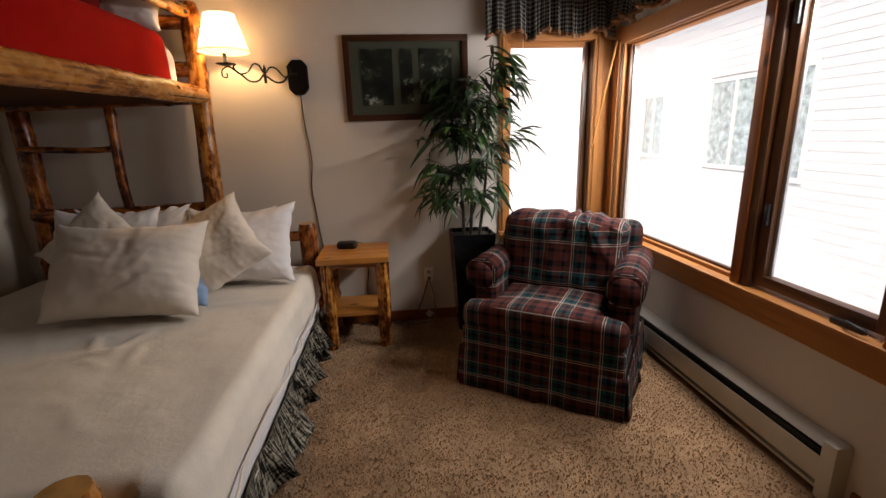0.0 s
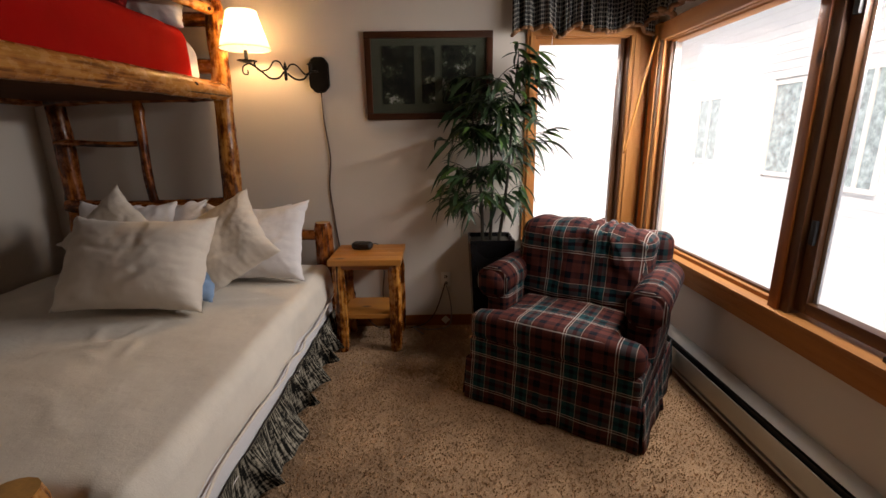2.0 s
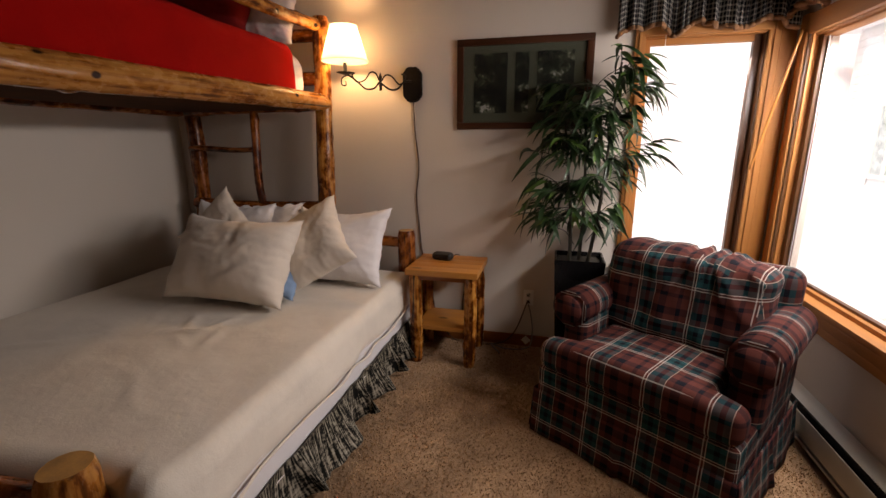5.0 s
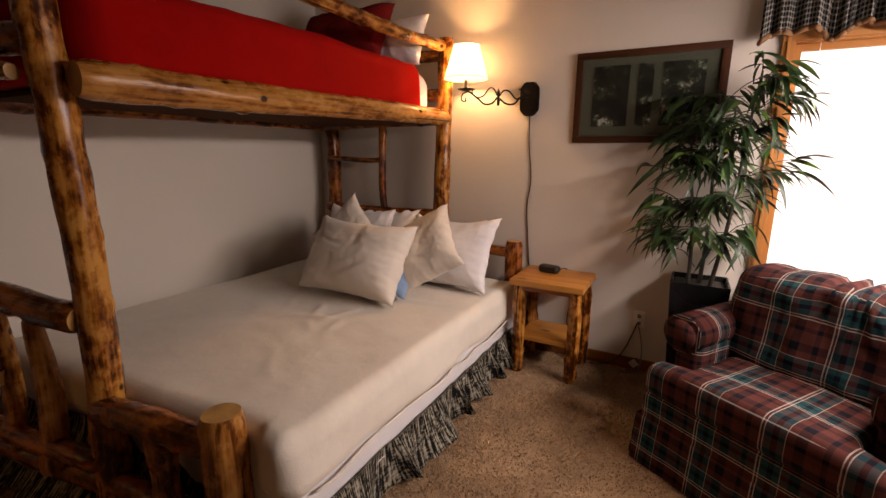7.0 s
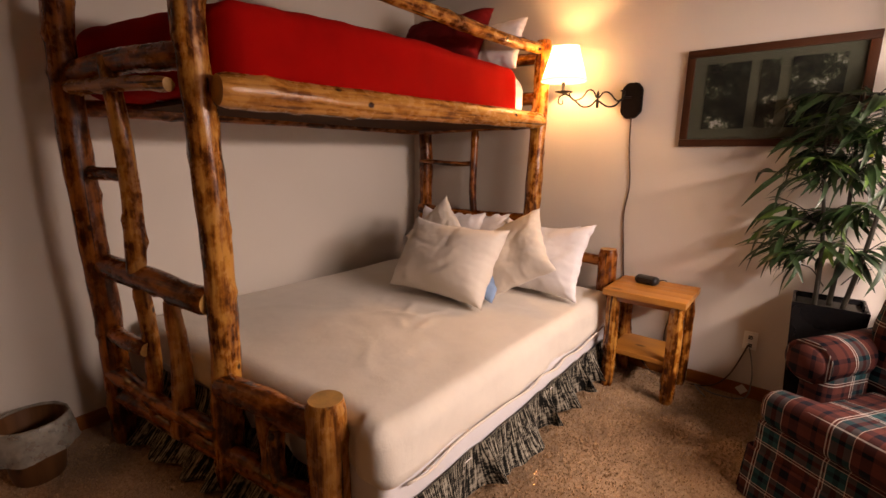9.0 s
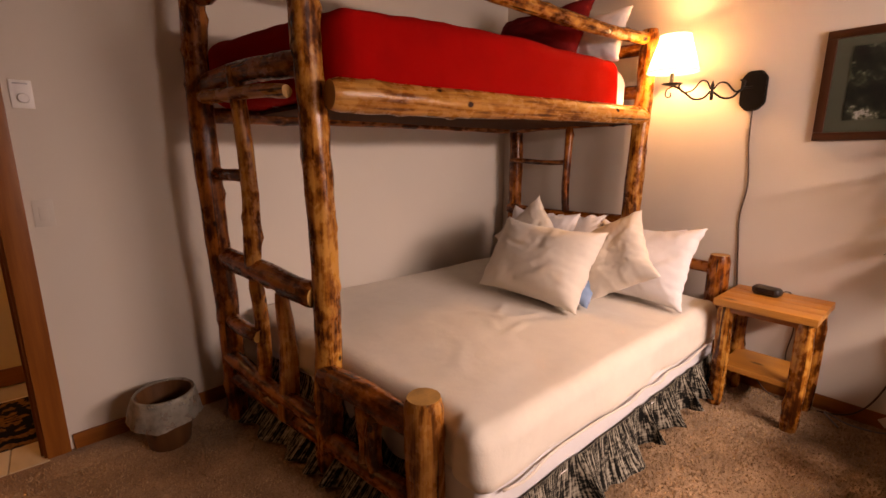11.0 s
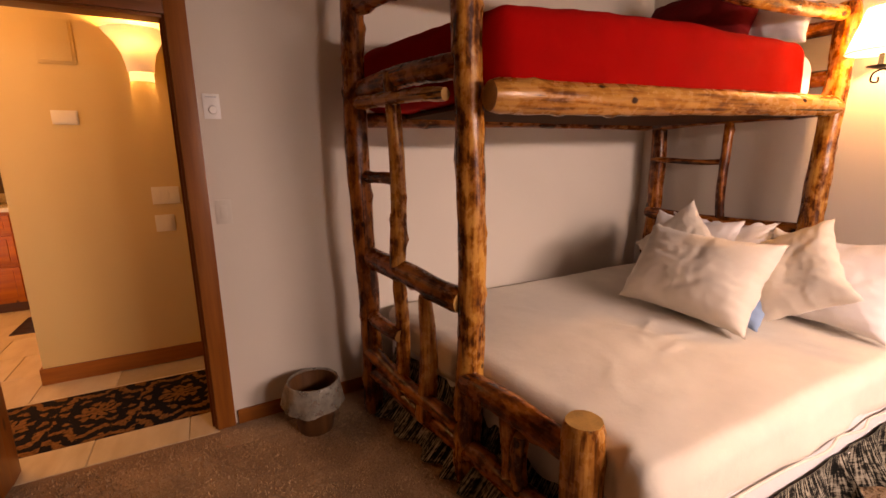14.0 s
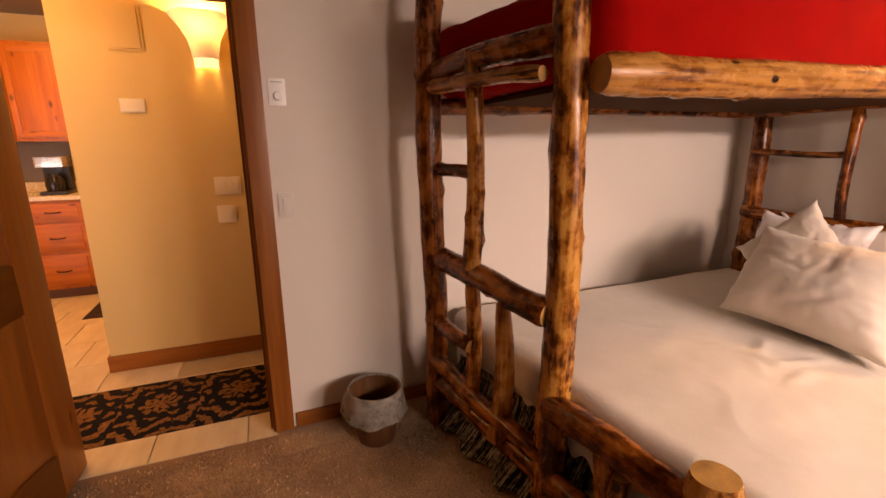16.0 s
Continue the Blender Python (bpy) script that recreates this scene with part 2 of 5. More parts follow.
RUST, NAVY, TEAL, THREAD = (0.105, 0.026, 0.018), (0.003, 0.003, 0.008), (0.010, 0.068, 0.075), (0.74, 0.66, 0.58)
PLAID = plaid("tartan", [(0.0, RUST), (0.10, NAVY), (0.17, RUST), (0.30, THREAD), (0.317, RUST), (0.35, THREAD), (0.367, TEAL),
                         (0.47, NAVY), (0.55, TEAL), (0.64, (0.6, 0.48, 0.38)), (0.65, RUST), (0.76, NAVY), (0.90, (0.12, 0.03, 0.022))], 0.25)
GINGHAM = plaid("navy_gingham", [(0.0, (0.006, 0.008, 0.014)), (0.66, (0.44, 0.42, 0.37))], 0.030, 0.2)
TICKING = make_ticking()


def make_carpet():
    m = Mat("beige_carpet", 1.0, 0, 0.1)
    v = m.coords(offset_by_object=False)
    tuft, mid, big = m.noise(v, 95, 4, 0.75), m.noise(v, 9, 4), m.noise(v, 2.2, 4)
    c = m.ramp(tuft, (0.34, (0.30, 0.178, 0.094)), (0.47, (0.37, 0.225, 0.122)), (0.62, (0.47, 0.30, 0.168)))
    c = m.mix(m.ramp(mid, (0.35, 0.35), (0.6, 0.0)), c, (0.16, 0.092, 0.05))
    c = m.mix(m.ramp(big, (0.40, 0.45), (0.60, 0.0)), c, (0.17, 0.098, 0.052))
    m.colour(c)
    m.b.inputs["Sheen Weight"].default_value = 0.15
    m.bump(m.math("ADD", tuft, m.math("MULTIPLY", mid, 0.8)), 0.55, 0.010)
    return m.m


def make_tile():
    m = Mat("travertine_tile", 0.35, 0, 0.5)
    v = m.coords()
    a = m.noise(m.coords((3, 9, 3)), 1.0, 5)
    rnd = m.n("ObjectInfo").outputs["Random"]
    c = m.ramp(a, (0.3, (0.52, 0.42, 0.27)), (0.7, (0.70, 0.62, 0.46)))
    c = m.mix(m.ramp(rnd, (0.0, 0.0), (1.0, 0.35)), c, (0.45, 0.33, 0.2))
    m.colour(c)
    m.bump(m.noise(v, 18, 3), 0.08, 0.003)
    return m.m


def make_rug():
    """Black runner with tan medallions and scrolls."""
    m = Mat("damask_runner", 0.95, 0, 0.1)
    v = m.coords(offset_by_object=False)
    wob = m.n("TexNoise")
    m.put(v, wob.inputs["Vector"])
    wob.inputs["Scale"].default_value = 7.0
    add = m.n("VectorMath", operation="MULTIPLY_ADD")
    m.put(wob.outputs["Color"], add.inputs[0])
    add.inputs[1].default_value = (0.06, 0.06, 0)
    m.put(v, add.inputs[2])
    sep = m.n("SeparateXYZ")
    m.put(add.outputs[0], sep.inputs[0])
    fy = m.math("SUBTRACT", m.math("FRACT", m.math("MULTIPLY", sep.outputs[1], 1 / 0.42)), 0.5)
    fy = m.math("MULTIPLY", fy, 0.42)
    r = m.math("SQRT", m.math("ADD", m.math("MULTIPLY", sep.outputs[0], sep.outputs[0]), m.math("MULTIPLY", fy, fy)))
    ang = m.math("ARCTAN2", fy, sep.outputs[0])
    petal = m.math("MULTIPLY", m.math("SINE", m.math("MULTIPLY", ang, 8.0)), 0.03)
    rings = m.math("SINE", m.math("MULTIPLY", m.math("ADD", r, petal), 58.0))
    scroll = m.math("SUBTRACT", m.noise(v, 34, 3), 0.5)
    s = m.math("ADD", rings, m.math("MULTIPLY", scroll, 5.0))
    disc, ring = m.ramp(r, (0.095, 1.0), (0.115, 0.0)), m.ramp(r, (0.105, 0.0), (0.125, 1.0), (0.145, 1.0), (0.16, 0.0))
    s = m.math("SUBTRACT", m.math("ADD", s, m.math("MULTIPLY", disc, 0.9)), m.math("MULTIPLY", ring, 1.5))
    f = m.ramp(s, (0.15, 0.0), (0.3, 1.0))
    m.colour(m.mix(f, (0.010, 0.009, 0.011), m.ramp(m.noise(v, 60, 2), (0.3, (0.12, 0.055, 0.02)), (0.7, (0.26, 0.125, 0.045)))))
    m.bump(m.noise(v, 220, 2), 0.5, 0.004)
    return m.m


def make_glass(name, tint=(1, 1, 1)):
    m = bpy.data.materials.new(name)
    m.use_nodes = True
    t = m.node_tree
    t.nodes.clear()
    out, mixn = t.nodes.new("ShaderNodeOutputMaterial"), t.nodes.new("ShaderNodeMixShader")
    tr, gl, fr = t.nodes.new("ShaderNodeBsdfTransparent"), t.nodes.new("ShaderNodeBsdfGlossy"), t.nodes.new("ShaderNodeLayerWeight")
    tr.inputs[0].default_value = (*tint, 1)
    gl.inputs["Roughness"].default_value = 0.02
    pw = t.nodes.new("ShaderNodeMath")
    pw.operation = "POWER"
    pw.inputs[1].default_value = 4.0
    ad = t.nodes.new("ShaderNodeMath")
    ad.operation = "MULTIPLY_ADD"
    ad.inputs[1].default_value, ad.inputs[2].default_value = 0.6, 0.03
    t.links.new(fr.outputs["Facing"], pw.inputs[0])
    t.links.new(pw.outputs[0], ad.inputs[0])
    t.links.new(ad.outputs[0], mixn.inputs[0])
    t.links.new(tr.outputs[0], mixn.inputs[1])
    t.links.new(gl.outputs[0], mixn.inputs[2])
    t.links.new(mixn.outputs[0], out.inputs[0])
    return m


def make_shade(name, c, glow=0.0, through_=0.6):
    """Thin paper or glass that lets light through; glow is the lit lamp's own light."""
    m = bpy.data.materials.new(name)
    m.use_nodes = True
    t = m.node_tree
    b = t.nodes["Principled BSDF"]
    b.inputs["Base Color"].default_value = (*c, 1)
    b.inputs["Roughness"].default_value = 0.8
    tl, mx = t.nodes.new("ShaderNodeBsdfTranslucent"), t.nodes.new("ShaderNodeMixShader")
    tl.inputs[0].default_value = (*c, 1)
    mx.inputs[0].default_value = through_
    t.links.new(b.outputs[0], mx.inputs[1])
    t.links.new(tl.outputs[0], mx.inputs[2])
    t.links.new(mx.outputs[0], t.nodes["Material Output"].inputs[0])
    b.inputs["Emission Color"].default_value = (1.0, 0.78, 0.48, 1)
    b.inputs["Emission Strength"].default_value = glow
    return m


def make_glass_film(name, c):
    """Thin cloudy plastic film: half clear, half milky."""
    m = Mat(name, 0.35, 0, 0.4)
    v = m.coords()
    m.colour(m.ramp(m.noise(v, 14, 4), (0.35, tuple(x * 0.7 for x in c)), (0.65, c)))
    m.put(m.ramp(m.noise(v, 22, 3), (0.35, 0.45), (0.65, 0.75)), m.b.inputs["Alpha"])
    return m.m


def make_photo(name, seed):
    """A faded woodland print: dark greens with pale patches."""
    m = Mat(name, 0.6, 0, 0.3)
    v = m.coords((1, 1, 1), offset_by_object=False)
    mp = m.n("Mapping")
    m.put(v, mp.inputs["Vector"])
    mp.inputs["Location"].default_value = (seed, seed * 2, 0)
    a, b = m.noise(mp.outputs[0], 8, 7, 0.7), m.noise(mp.outputs[0], 50, 4, 0.6)
    c = m.ramp(a, (0.44, (0.004, 0.005, 0.004)), (0.54, (0.02, 0.027, 0.015)), (0.59, (0.12, 0.14, 0.09)), (0.64, (0.48, 0.48, 0.44)))
    m.colour(m.mix(0.45, c, m.ramp(b, (0.35, 0.1), (0.6, 1.0)), "MULTIPLY"))
    return m.m


CARPET, TILE, RUG = make_carpet(), make_tile(), make_rug()
GLASS = make_glass("window_glass")
SHADE = make_shade("lampshade_paper", (0.66, 0.63, 0.57), 0.45)
PLASTER_LIT = make_shade("sconce_plaster_lit", (0.74, 0.69, 0.58), 0.05, 0.22)
CUP = make_shade("frosted_cup", (0.9, 0.8, 0.6), 0.45)
BULB = make_shade("lit_bulb", (1, 0.9, 0.7), 1.5)
LINER = make_glass_film("bin_liner", (0.40, 0.37, 0.31))


# ---- building helpers ----
WORLD = {}


def thing(name, where, label, category, group="", kind=""):
    ob = new(name)
    ob.empty_display_size = 0.1
    ob.location = where
    WORLD[ob] = Matrix.Translation(where)
    return tagged(ob, label, category, group, kind)


def put(name, bm, material, parent=None, label="", m=None, smooth=False, auto=None):
    """Links a bmesh as one mesh object at the pose m, under a thing or a part."""
    me = bpy.data.meshes.new(name)
    bmesh.ops.recalc_face_normals(bm, faces=bm.faces)
    bm.to_mesh(me)
    bm.free()
    for mat in material if isinstance(material, (list, tuple)) else [material]:
        me.materials.append(mat)
    if smooth:
        me.polygons.foreach_set("use_smooth", [True] * len(me.polygons))
        if auto:
            me.set_sharp_from_angle(angle=radians(auto))
    ob = new(name, me)
    m = m or Matrix()
    WORLD[ob] = m.copy()
    if parent:
        ob.parent = parent
        ob.matrix_parent_inverse = WORLD[parent].inverted()
    ob.matrix_basis = m
    if label:
        ob["label"] = label
    return ob


def again(ob, m, parent=None):
    """Another object on the same mesh."""
    o = new(ob.name.split(".")[0], ob.data)
    WORLD[o] = m.copy()
    parent = parent or ob.parent
    if parent:
        o.parent = parent
        o.matrix_parent_inverse = WORLD[parent].inverted()
    o.matrix_basis = m
    return o


def bm_box(sx, sy, sz, bevel=0.0, seg=2):
    bm = bmesh.new()
    bmesh.ops.create_cube(bm, size=1, matrix=Matrix.Diagonal((sx, sy, sz, 1)))
    if bevel:
        bmesh.ops.bevel(bm, geom=bm.edges[:], offset=min(bevel, 0.45 * min(sx, sy, sz)), segments=seg, affect="EDGES", profile=0.7)
    return bm


def slab(name, x0, x1, y0, y1, z0, z1, mat, parent=None, label="", bevel=0.003, frame_m=None):
    """A box between two corners; a list of three materials is taken by the longest side."""
    s = (x1 - x0, y1 - y0, z1 - z0)
    if isinstance(mat, list):
        mat = mat[max(range(3), key=lambda i: s[i])]
    m = Matrix.Translation(((x0 + x1) / 2, (y0 + y1) / 2, (z0 + z1) / 2))
    return put(name, bm_box(*s, bevel), mat, parent, label, (frame_m @ m) if frame_m else m, bevel > 0, 40)


def axis_pose(p0, p1):
    p0, p1 = Vector(p0), Vector(p1)
    return Matrix.Translation(p0) @ (p1 - p0).to_track_quat("Z", "Y").to_matrix().to_4x4(), (p1 - p0).length


def box_uv(bm, scale=1.0):
    uv = bm.loops.layers.uv.verify()
    bm.normal_update()
    for f in bm.faces:
        n = f.normal
        a = max(range(3), key=lambda i: abs(n[i]))
        i, j = ((1, 2), (0, 2), (0, 1))[a]
        for lp in f.loops:
            lp[uv].uv = (lp.vert.co[i] * scale, lp.vert.co[j] * scale)


def bm_log(length, r0, r1, seed, bend=0.012, lumps=0.12, knobs=4, rings=22, sides=16, taper=0.0):
    """A knobbly peeled log along +z, with chamfered ends."""
    rng = random.Random(seed)
    bm = bmesh.new()
    ph = [rng.uniform(0, 6.28) for _ in range(4)]
    kn = [(rng.uniform(0.08, 0.92), rng.uniform(0, 6.28), rng.uniform(0.12, 0.3)) for _ in range(knobs)]
    loops = []
    for i in range(rings + 1):
        f = i / rings
        z = f * length
        edge = min(f, 1 - f) * length
        c = Vector((bend * math.sin(3.1 * f + ph[0]) - bend * math.sin(ph[0]) * (1 - f) - bend * math.sin(3.1 + ph[0]) * f,
                    bend * math.sin(4.3 * f + ph[1]) - bend * math.sin(ph[1]) * (1 - f) - bend * math.sin(4.3 + ph[1]) * f, z))
        r = r0 + (r1 - r0) * f
        r *= 1 - taper * max(0, 1 - edge / 0.12)
        ring = []
        for k in range(sides):
            a = 6.28318 * k / sides
            d = 1 + lumps * noise.noise((math.cos(a) * 1.3 + seed, math.sin(a) * 1.3, z * 3.2)) + lumps * 0.5 * noise.noise((math.cos(a) * 3, math.sin(a) * 3 + seed, z * 9))
            for kf, ka, ks in kn:
                da = math.atan2(math.sin(a - ka), math.cos(a - ka))
                d += ks * math.exp(-((f - kf) * length / 0.022) ** 2 - (da / 0.45) ** 2)
            if i in (0, rings):
                d *= 0.86
            ring.append(bm.verts.new(c + Vector((math.cos(a), math.sin(a), 0)) * r * d))
        loops.append(ring)
    for i in range(rings):
        for k in range(sides):
            bm.faces.new((loops[i][k], loops[i][(k + 1) % sides], loops[i + 1][(k + 1) % sides], loops[i + 1][k]))
    for ring in (loops[0], loops[-1]):
        f = bm.faces.new(ring)
        f.material_index = 1
    return bm


def log(name, p0, p1, r, mat=None, parent=None, seed=1, r1=None, label="", **k):
    m, length = axis_pose(p0, p1)
    n = max(8, int(length / 0.035))
    bm = bm_log(length, r, r1 or r, seed, rings=min(n, 64), **k)
    ob = put(name, bm, [mat or LOG, END], parent, label, m, True, 60)
    return ob


def bm_tube(points, r, sides=8, closed=False):
    bm = bmesh.new()
    pts = [Vector(p) for p in points]
    rings = []
    side = None
    for i, p in enumerate(pts):
        d = (pts[min(i + 1, len(pts) - 1)] - pts[max(i - 1, 0)]).normalized()
        if side is None:
            side = d.orthogonal().normalized()
        side = (side - d * side.dot(d)).normalized()
        up = d.cross(side)
        rr = r[i] if isinstance(r, (list, tuple)) else r
        rings.append([bm.verts.new(p + (side * math.cos(6.28318 * k / sides) + up * math.sin(6.28318 * k / sides)) * rr) for k in range(sides)])
    for a, b in zip(rings, rings[1:]):
        for k in range(sides):
            bm.faces.new((a[k], a[(k + 1) % sides], b[(k + 1) % sides], b[k]))
    bm.faces.new(rings[0])
    bm.faces.new(rings[-1])
    return bm


def smooth_path(points, n=8):
    pts = [Vector(p) for p in points]
    out = []
    for i in range(len(pts) - 1):
        a, b, c, d = pts[max(i - 1, 0)], pts[i], pts[i + 1], pts[min(i + 2, len(pts) - 1)]
        for k in range(n):
            t = k / n
            out.append(0.5 * (2 * b + (c - a) * t + (2 * a - 5 * b + 4 * c - d) * t * t + (3 * b - 3 * c + d - a) * t ** 3))
    return out + [pts[-1]]


def tube(name, points, r, mat, parent=None, label="", n=8, sides=8):
    return put(name, bm_tube(smooth_path(points, n), r, sides), mat, parent, label, None, True)


def bm_lathe(profile, sides=32, cap=True):
    bm = bmesh.new()
    rings = [[bm.verts.new((r * math.cos(6.28318 * k / sides), r * math.sin(6.28318 * k / sides), z)) for k in range(sides)] for r, z in profile]
    for a, b in zip(rings, rings[1:]):
        for k in range(sides):
            bm.faces.new((a[k], a[(k + 1) % sides], b[(k + 1) % sides], b[k]))
    if cap:
        bm.faces.new(rings[0])
        bm.faces.new(rings[-1])
    return bm


def bm_round(sx, sy, sz, r, n=10, shape=None):
    """A soft box about the origin: flat faces, edges rounded by r; shape(co) moves each vertex."""
    h = (sx / 2, sy / 2, sz / 2)
    axes = []
    for a in h:
        rr = min(r, a * 0.98)
        ends = [a - rr + rr * math.tan(t * math.pi / 4 / 3) for t in range(4)]
        mid = list(np.linspace(-(a - rr), a - rr, n + 1))
        axes.append([-e for e in reversed(ends)] + mid[1:-1] + ends)
    bm = bmesh.new()
    verts = {}

    def vert(p):
        key = tuple(round(c, 5) for c in p)
        if key not in verts:
            q = Vector([max(-(a - min(r, a * 0.98)), min(a - min(r, a * 0.98), c)) for c, a in zip(p, h)])
            d = Vector(p) - q
            rr = min(r, min(h) * 0.98)
            co = q + d.normalized() * rr if d.length > 1e-9 else q
            verts[key] = bm.verts.new(co)
        return verts[key]

    for a in range(3):
        i, j = [k for k in range(3) if k != a]
        for s in (-1, 1):
            for u0, u1 in zip(axes[i], axes[i][1:]):
                for v0, v1 in zip(axes[j], axes[j][1:]):
                    quad = []
                    for u, v in ((u0, v0), (u1, v0), (u1, v1), (u0, v1)):
                        p = [0, 0, 0]
                        p[a], p[i], p[j] = s * h[a], u, v
                        quad.append(vert(p))
                    if len(set(quad)) == 4:
                        bm.faces.new(quad)
    if shape:
        for v in bm.verts:
            v.co = shape(v.co.copy())
    return bm


def bm_pillow(w, h, t, seed=0, n=44, corner=0.07, puff=0.5, crease=0.016, sag=0.05, ruffle=0.0):
    """A pillow in the local xz plane, plump in y, with its corners drawn out."""
    bm = bmesh.new()
    grid = {}
    for s in (1, -1):
        for i in range(n + 1):
            for j in range(n + 1):
                u, v = 2 * i / n - 1, 2 * j / n - 1
                edge = i in (0, n) or j in (0, n)
                if edge and s < 0:
                    grid[s, i, j] = grid[1, i, j]
                    continue
                x = w / 2 * u * (1 - corner * (1 - abs(v) ** 3))
                z = h / 2 * v * (1 - corner * (1 - abs(u) ** 3)) - sag * h * (1 - u * u) * max(0, v)
                k = max(0, (1 - abs(u) ** 3) * (1 - abs(v) ** 3)) ** puff
                y = s * t / 2 * k
                y += crease * noise.noise((u * 1.6 + seed, v * 1.6, s)) * k
                fold = 0.35 - abs(noise.noise((u * 2.4 + v * 1.1 + seed, v * 0.9 - u * 0.5, s * 2)))
                y += s * crease * 0.8 * max(0, fold) * (0.35 + 0.65 * max(abs(u), abs(v)) ** 2) + s * crease * 0.25 * noise.noise((u * 9, v * 9, seed))
                x += 0.010 * noise.noise((v * 3, seed, u)) + 0.006 * noise.noise((v * 8, seed, u * 3))
                z += 0.010 * noise.noise((u * 3, seed + 5, v)) + 0.006 * noise.noise((u * 8, seed + 5, v * 3))
                for q in range(3):
                    ca = 0.9 * q + 0.7 * seed
                    pu, pv = 0.45 * math.cos(2.4 * q + seed), 0.45 * math.sin(2.4 * q + seed)
                    al, ac = (u - pu) * math.cos(ca) + (v - pv) * math.sin(ca), (v - pv) * math.cos(ca) - (u - pu) * math.sin(ca)
                    y -= s * crease * 0.6 * k * math.exp(-((ac + 0.08 * math.sin(4 * al)) / 0.075) ** 2 - (al / 0.5) ** 2)
                rim = max(0, max(abs(u), abs(v)) - 0.82) / 0.18
                y += ruffle * rim * math.sin(26 * (u - v) + 2 * math.sin(7 * u))
                z += 0.5 * ruffle * rim * math.sin(19 * u + 1)
                grid[s, i, j] = bm.verts.new((x, y, z))
        for i in range(n):
            for j in range(n):
                bm.faces.new((grid[s, i, j], grid[s, i + 1, j], grid[s, i + 1, j + 1], grid[s, i, j + 1]))
    return bm


def bm_sheet(nu, nv, fn, thick=0.0):
    """A surface fn(u, v) over the unit square; thick gives it two sides."""
    bm = bmesh.new()
    g = [[bm.verts.new(fn(i / nu, j / nv)) for j in range(nv + 1)] for i in range(nu + 1)]
    faces = [bm.faces.new((g[i][j], g[i + 1][j], g[i + 1][j + 1], g[i][j + 1])) for i in range(nu) for j in range(nv)]
    if thick:
        bmesh.ops.recalc_face_normals(bm, faces=faces)
        bmesh.ops.solidify(bm, geom=faces, thickness=thick)
    return bm


def sheet_uv(bm, nu, nv, w, h):
    """UV in metres by the order in which bm_sheet made its faces."""
    uv = bm.loops.layers.uv.verify()
    bm.faces.ensure_lookup_table()
    for k in range(nu * nv):
        i, j = divmod(k, nv)
        for lp, (a, b) in zip(bm.faces[k].loops, ((0, 0), (1, 0), (1, 1), (0, 1))):
            lp[uv].uv = ((i + a) / nu * w, (j + b) / nv * h)


# ---- the large structure ----
BACK, EAST, SOUTH, TOP = 3.585, 1.98, -1.7, 2.8
WM = Matrix.Translation((-2.165, 0, 0)) @ Matrix.Rotation(radians(2.3), 4, "Z")  # west wall: local x = 0 is its face


def setting(ob, label=""):
    return tagged(ob, label, "", "", "structure")


setting(slab("floor", -2.13, 2.1, SOUTH - 0.1, 3.75, -0.12, 0.0, CARPET, bevel=0), "beige and brown cut pile carpet")
setting(slab("floor_edge", -0.03, 0.22, 0.1, 3.74, -0.12, 0.003, CARPET, frame_m=WM, bevel=0), "carpet strip along the wall beside the bed")
setting(slab("ceiling", -6.4, 2.3, -3.6, 3.8, TOP, TOP + 0.1, CEIL, bevel=0), "unseen ceiling, toned down to cut bounced light")
setting(slab("wall_south", -2.1, 2.1, SOUTH - 0.12, SOUTH, 0, TOP, BOUNCE_CUT_WALL, bevel=0), "unseen closing wall, toned dark to cut bounced light")

# back wall with its narrow window
W1X0, W1X1, WZ0, WZ1 = 1.145, 1.82, 0.70, 2.10
wb = thing("wall_back", (0, BACK, 0), "warm white painted wall with fine texture", "", "", "structure")
slab("wall_panel", -2.45, W1X0, BACK, BACK + 0.14, 0, TOP, WALL, wb, bevel=0)
slab("wall_panel", W1X0, W1X1, BACK, BACK + 0.14, 0, WZ0, WALL, wb, bevel=0)
slab("wall_panel", W1X0, W1X1, BACK, BACK + 0.14, WZ1, TOP, WALL, wb, bevel=0)
slab("wall_panel", W1X1, EAST + 0.14, BACK, BACK + 0.14, 0, TOP, WALL, wb, bevel=0)

# east wall with the wide window
W2Y0, W2Y1 = 1.43, 3.50
we = thing("wall_east", (EAST, 1, 0), "cool white painted wall under the window", "", "", "structure")
slab("wall_panel", EAST, EAST + 0.14, SOUTH, W2Y0, 0, TOP, WALL, we, bevel=0)
slab("wall_panel", EAST, EAST + 0.14, W2Y0, W2Y1, 0, 0.66, WALL, we, bevel=0)
slab("wall_panel", EAST, EAST + 0.14, W2Y0, W2Y1, 2.09, TOP, WALL, we, bevel=0)
slab("wall_panel", EAST, EAST + 0.14, W2Y1, BACK, 0, TOP, WALL, we, bevel=0)

# west wall with the doorway to the hall
DY0, DY1, DH = -0.79, 0.10, 2.15
ww = thing("wall_west", (-2.165, 0, 0), "white painted wall beside the log bunk bed", "", "", "structure")
slab("wall_panel", -0.12, 0, DY1, 3.9, 0, TOP, WALL, ww, frame_m=WM, bevel=0)
slab("wall_panel", -0.12, 0, SOUTH - 0.2, DY0, 0, TOP, WALL, ww, frame_m=WM, bevel=0)
slab("wall_panel", -0.12, 0, DY0, DY1, DH, TOP, WALL, ww, frame_m=WM, bevel=0)

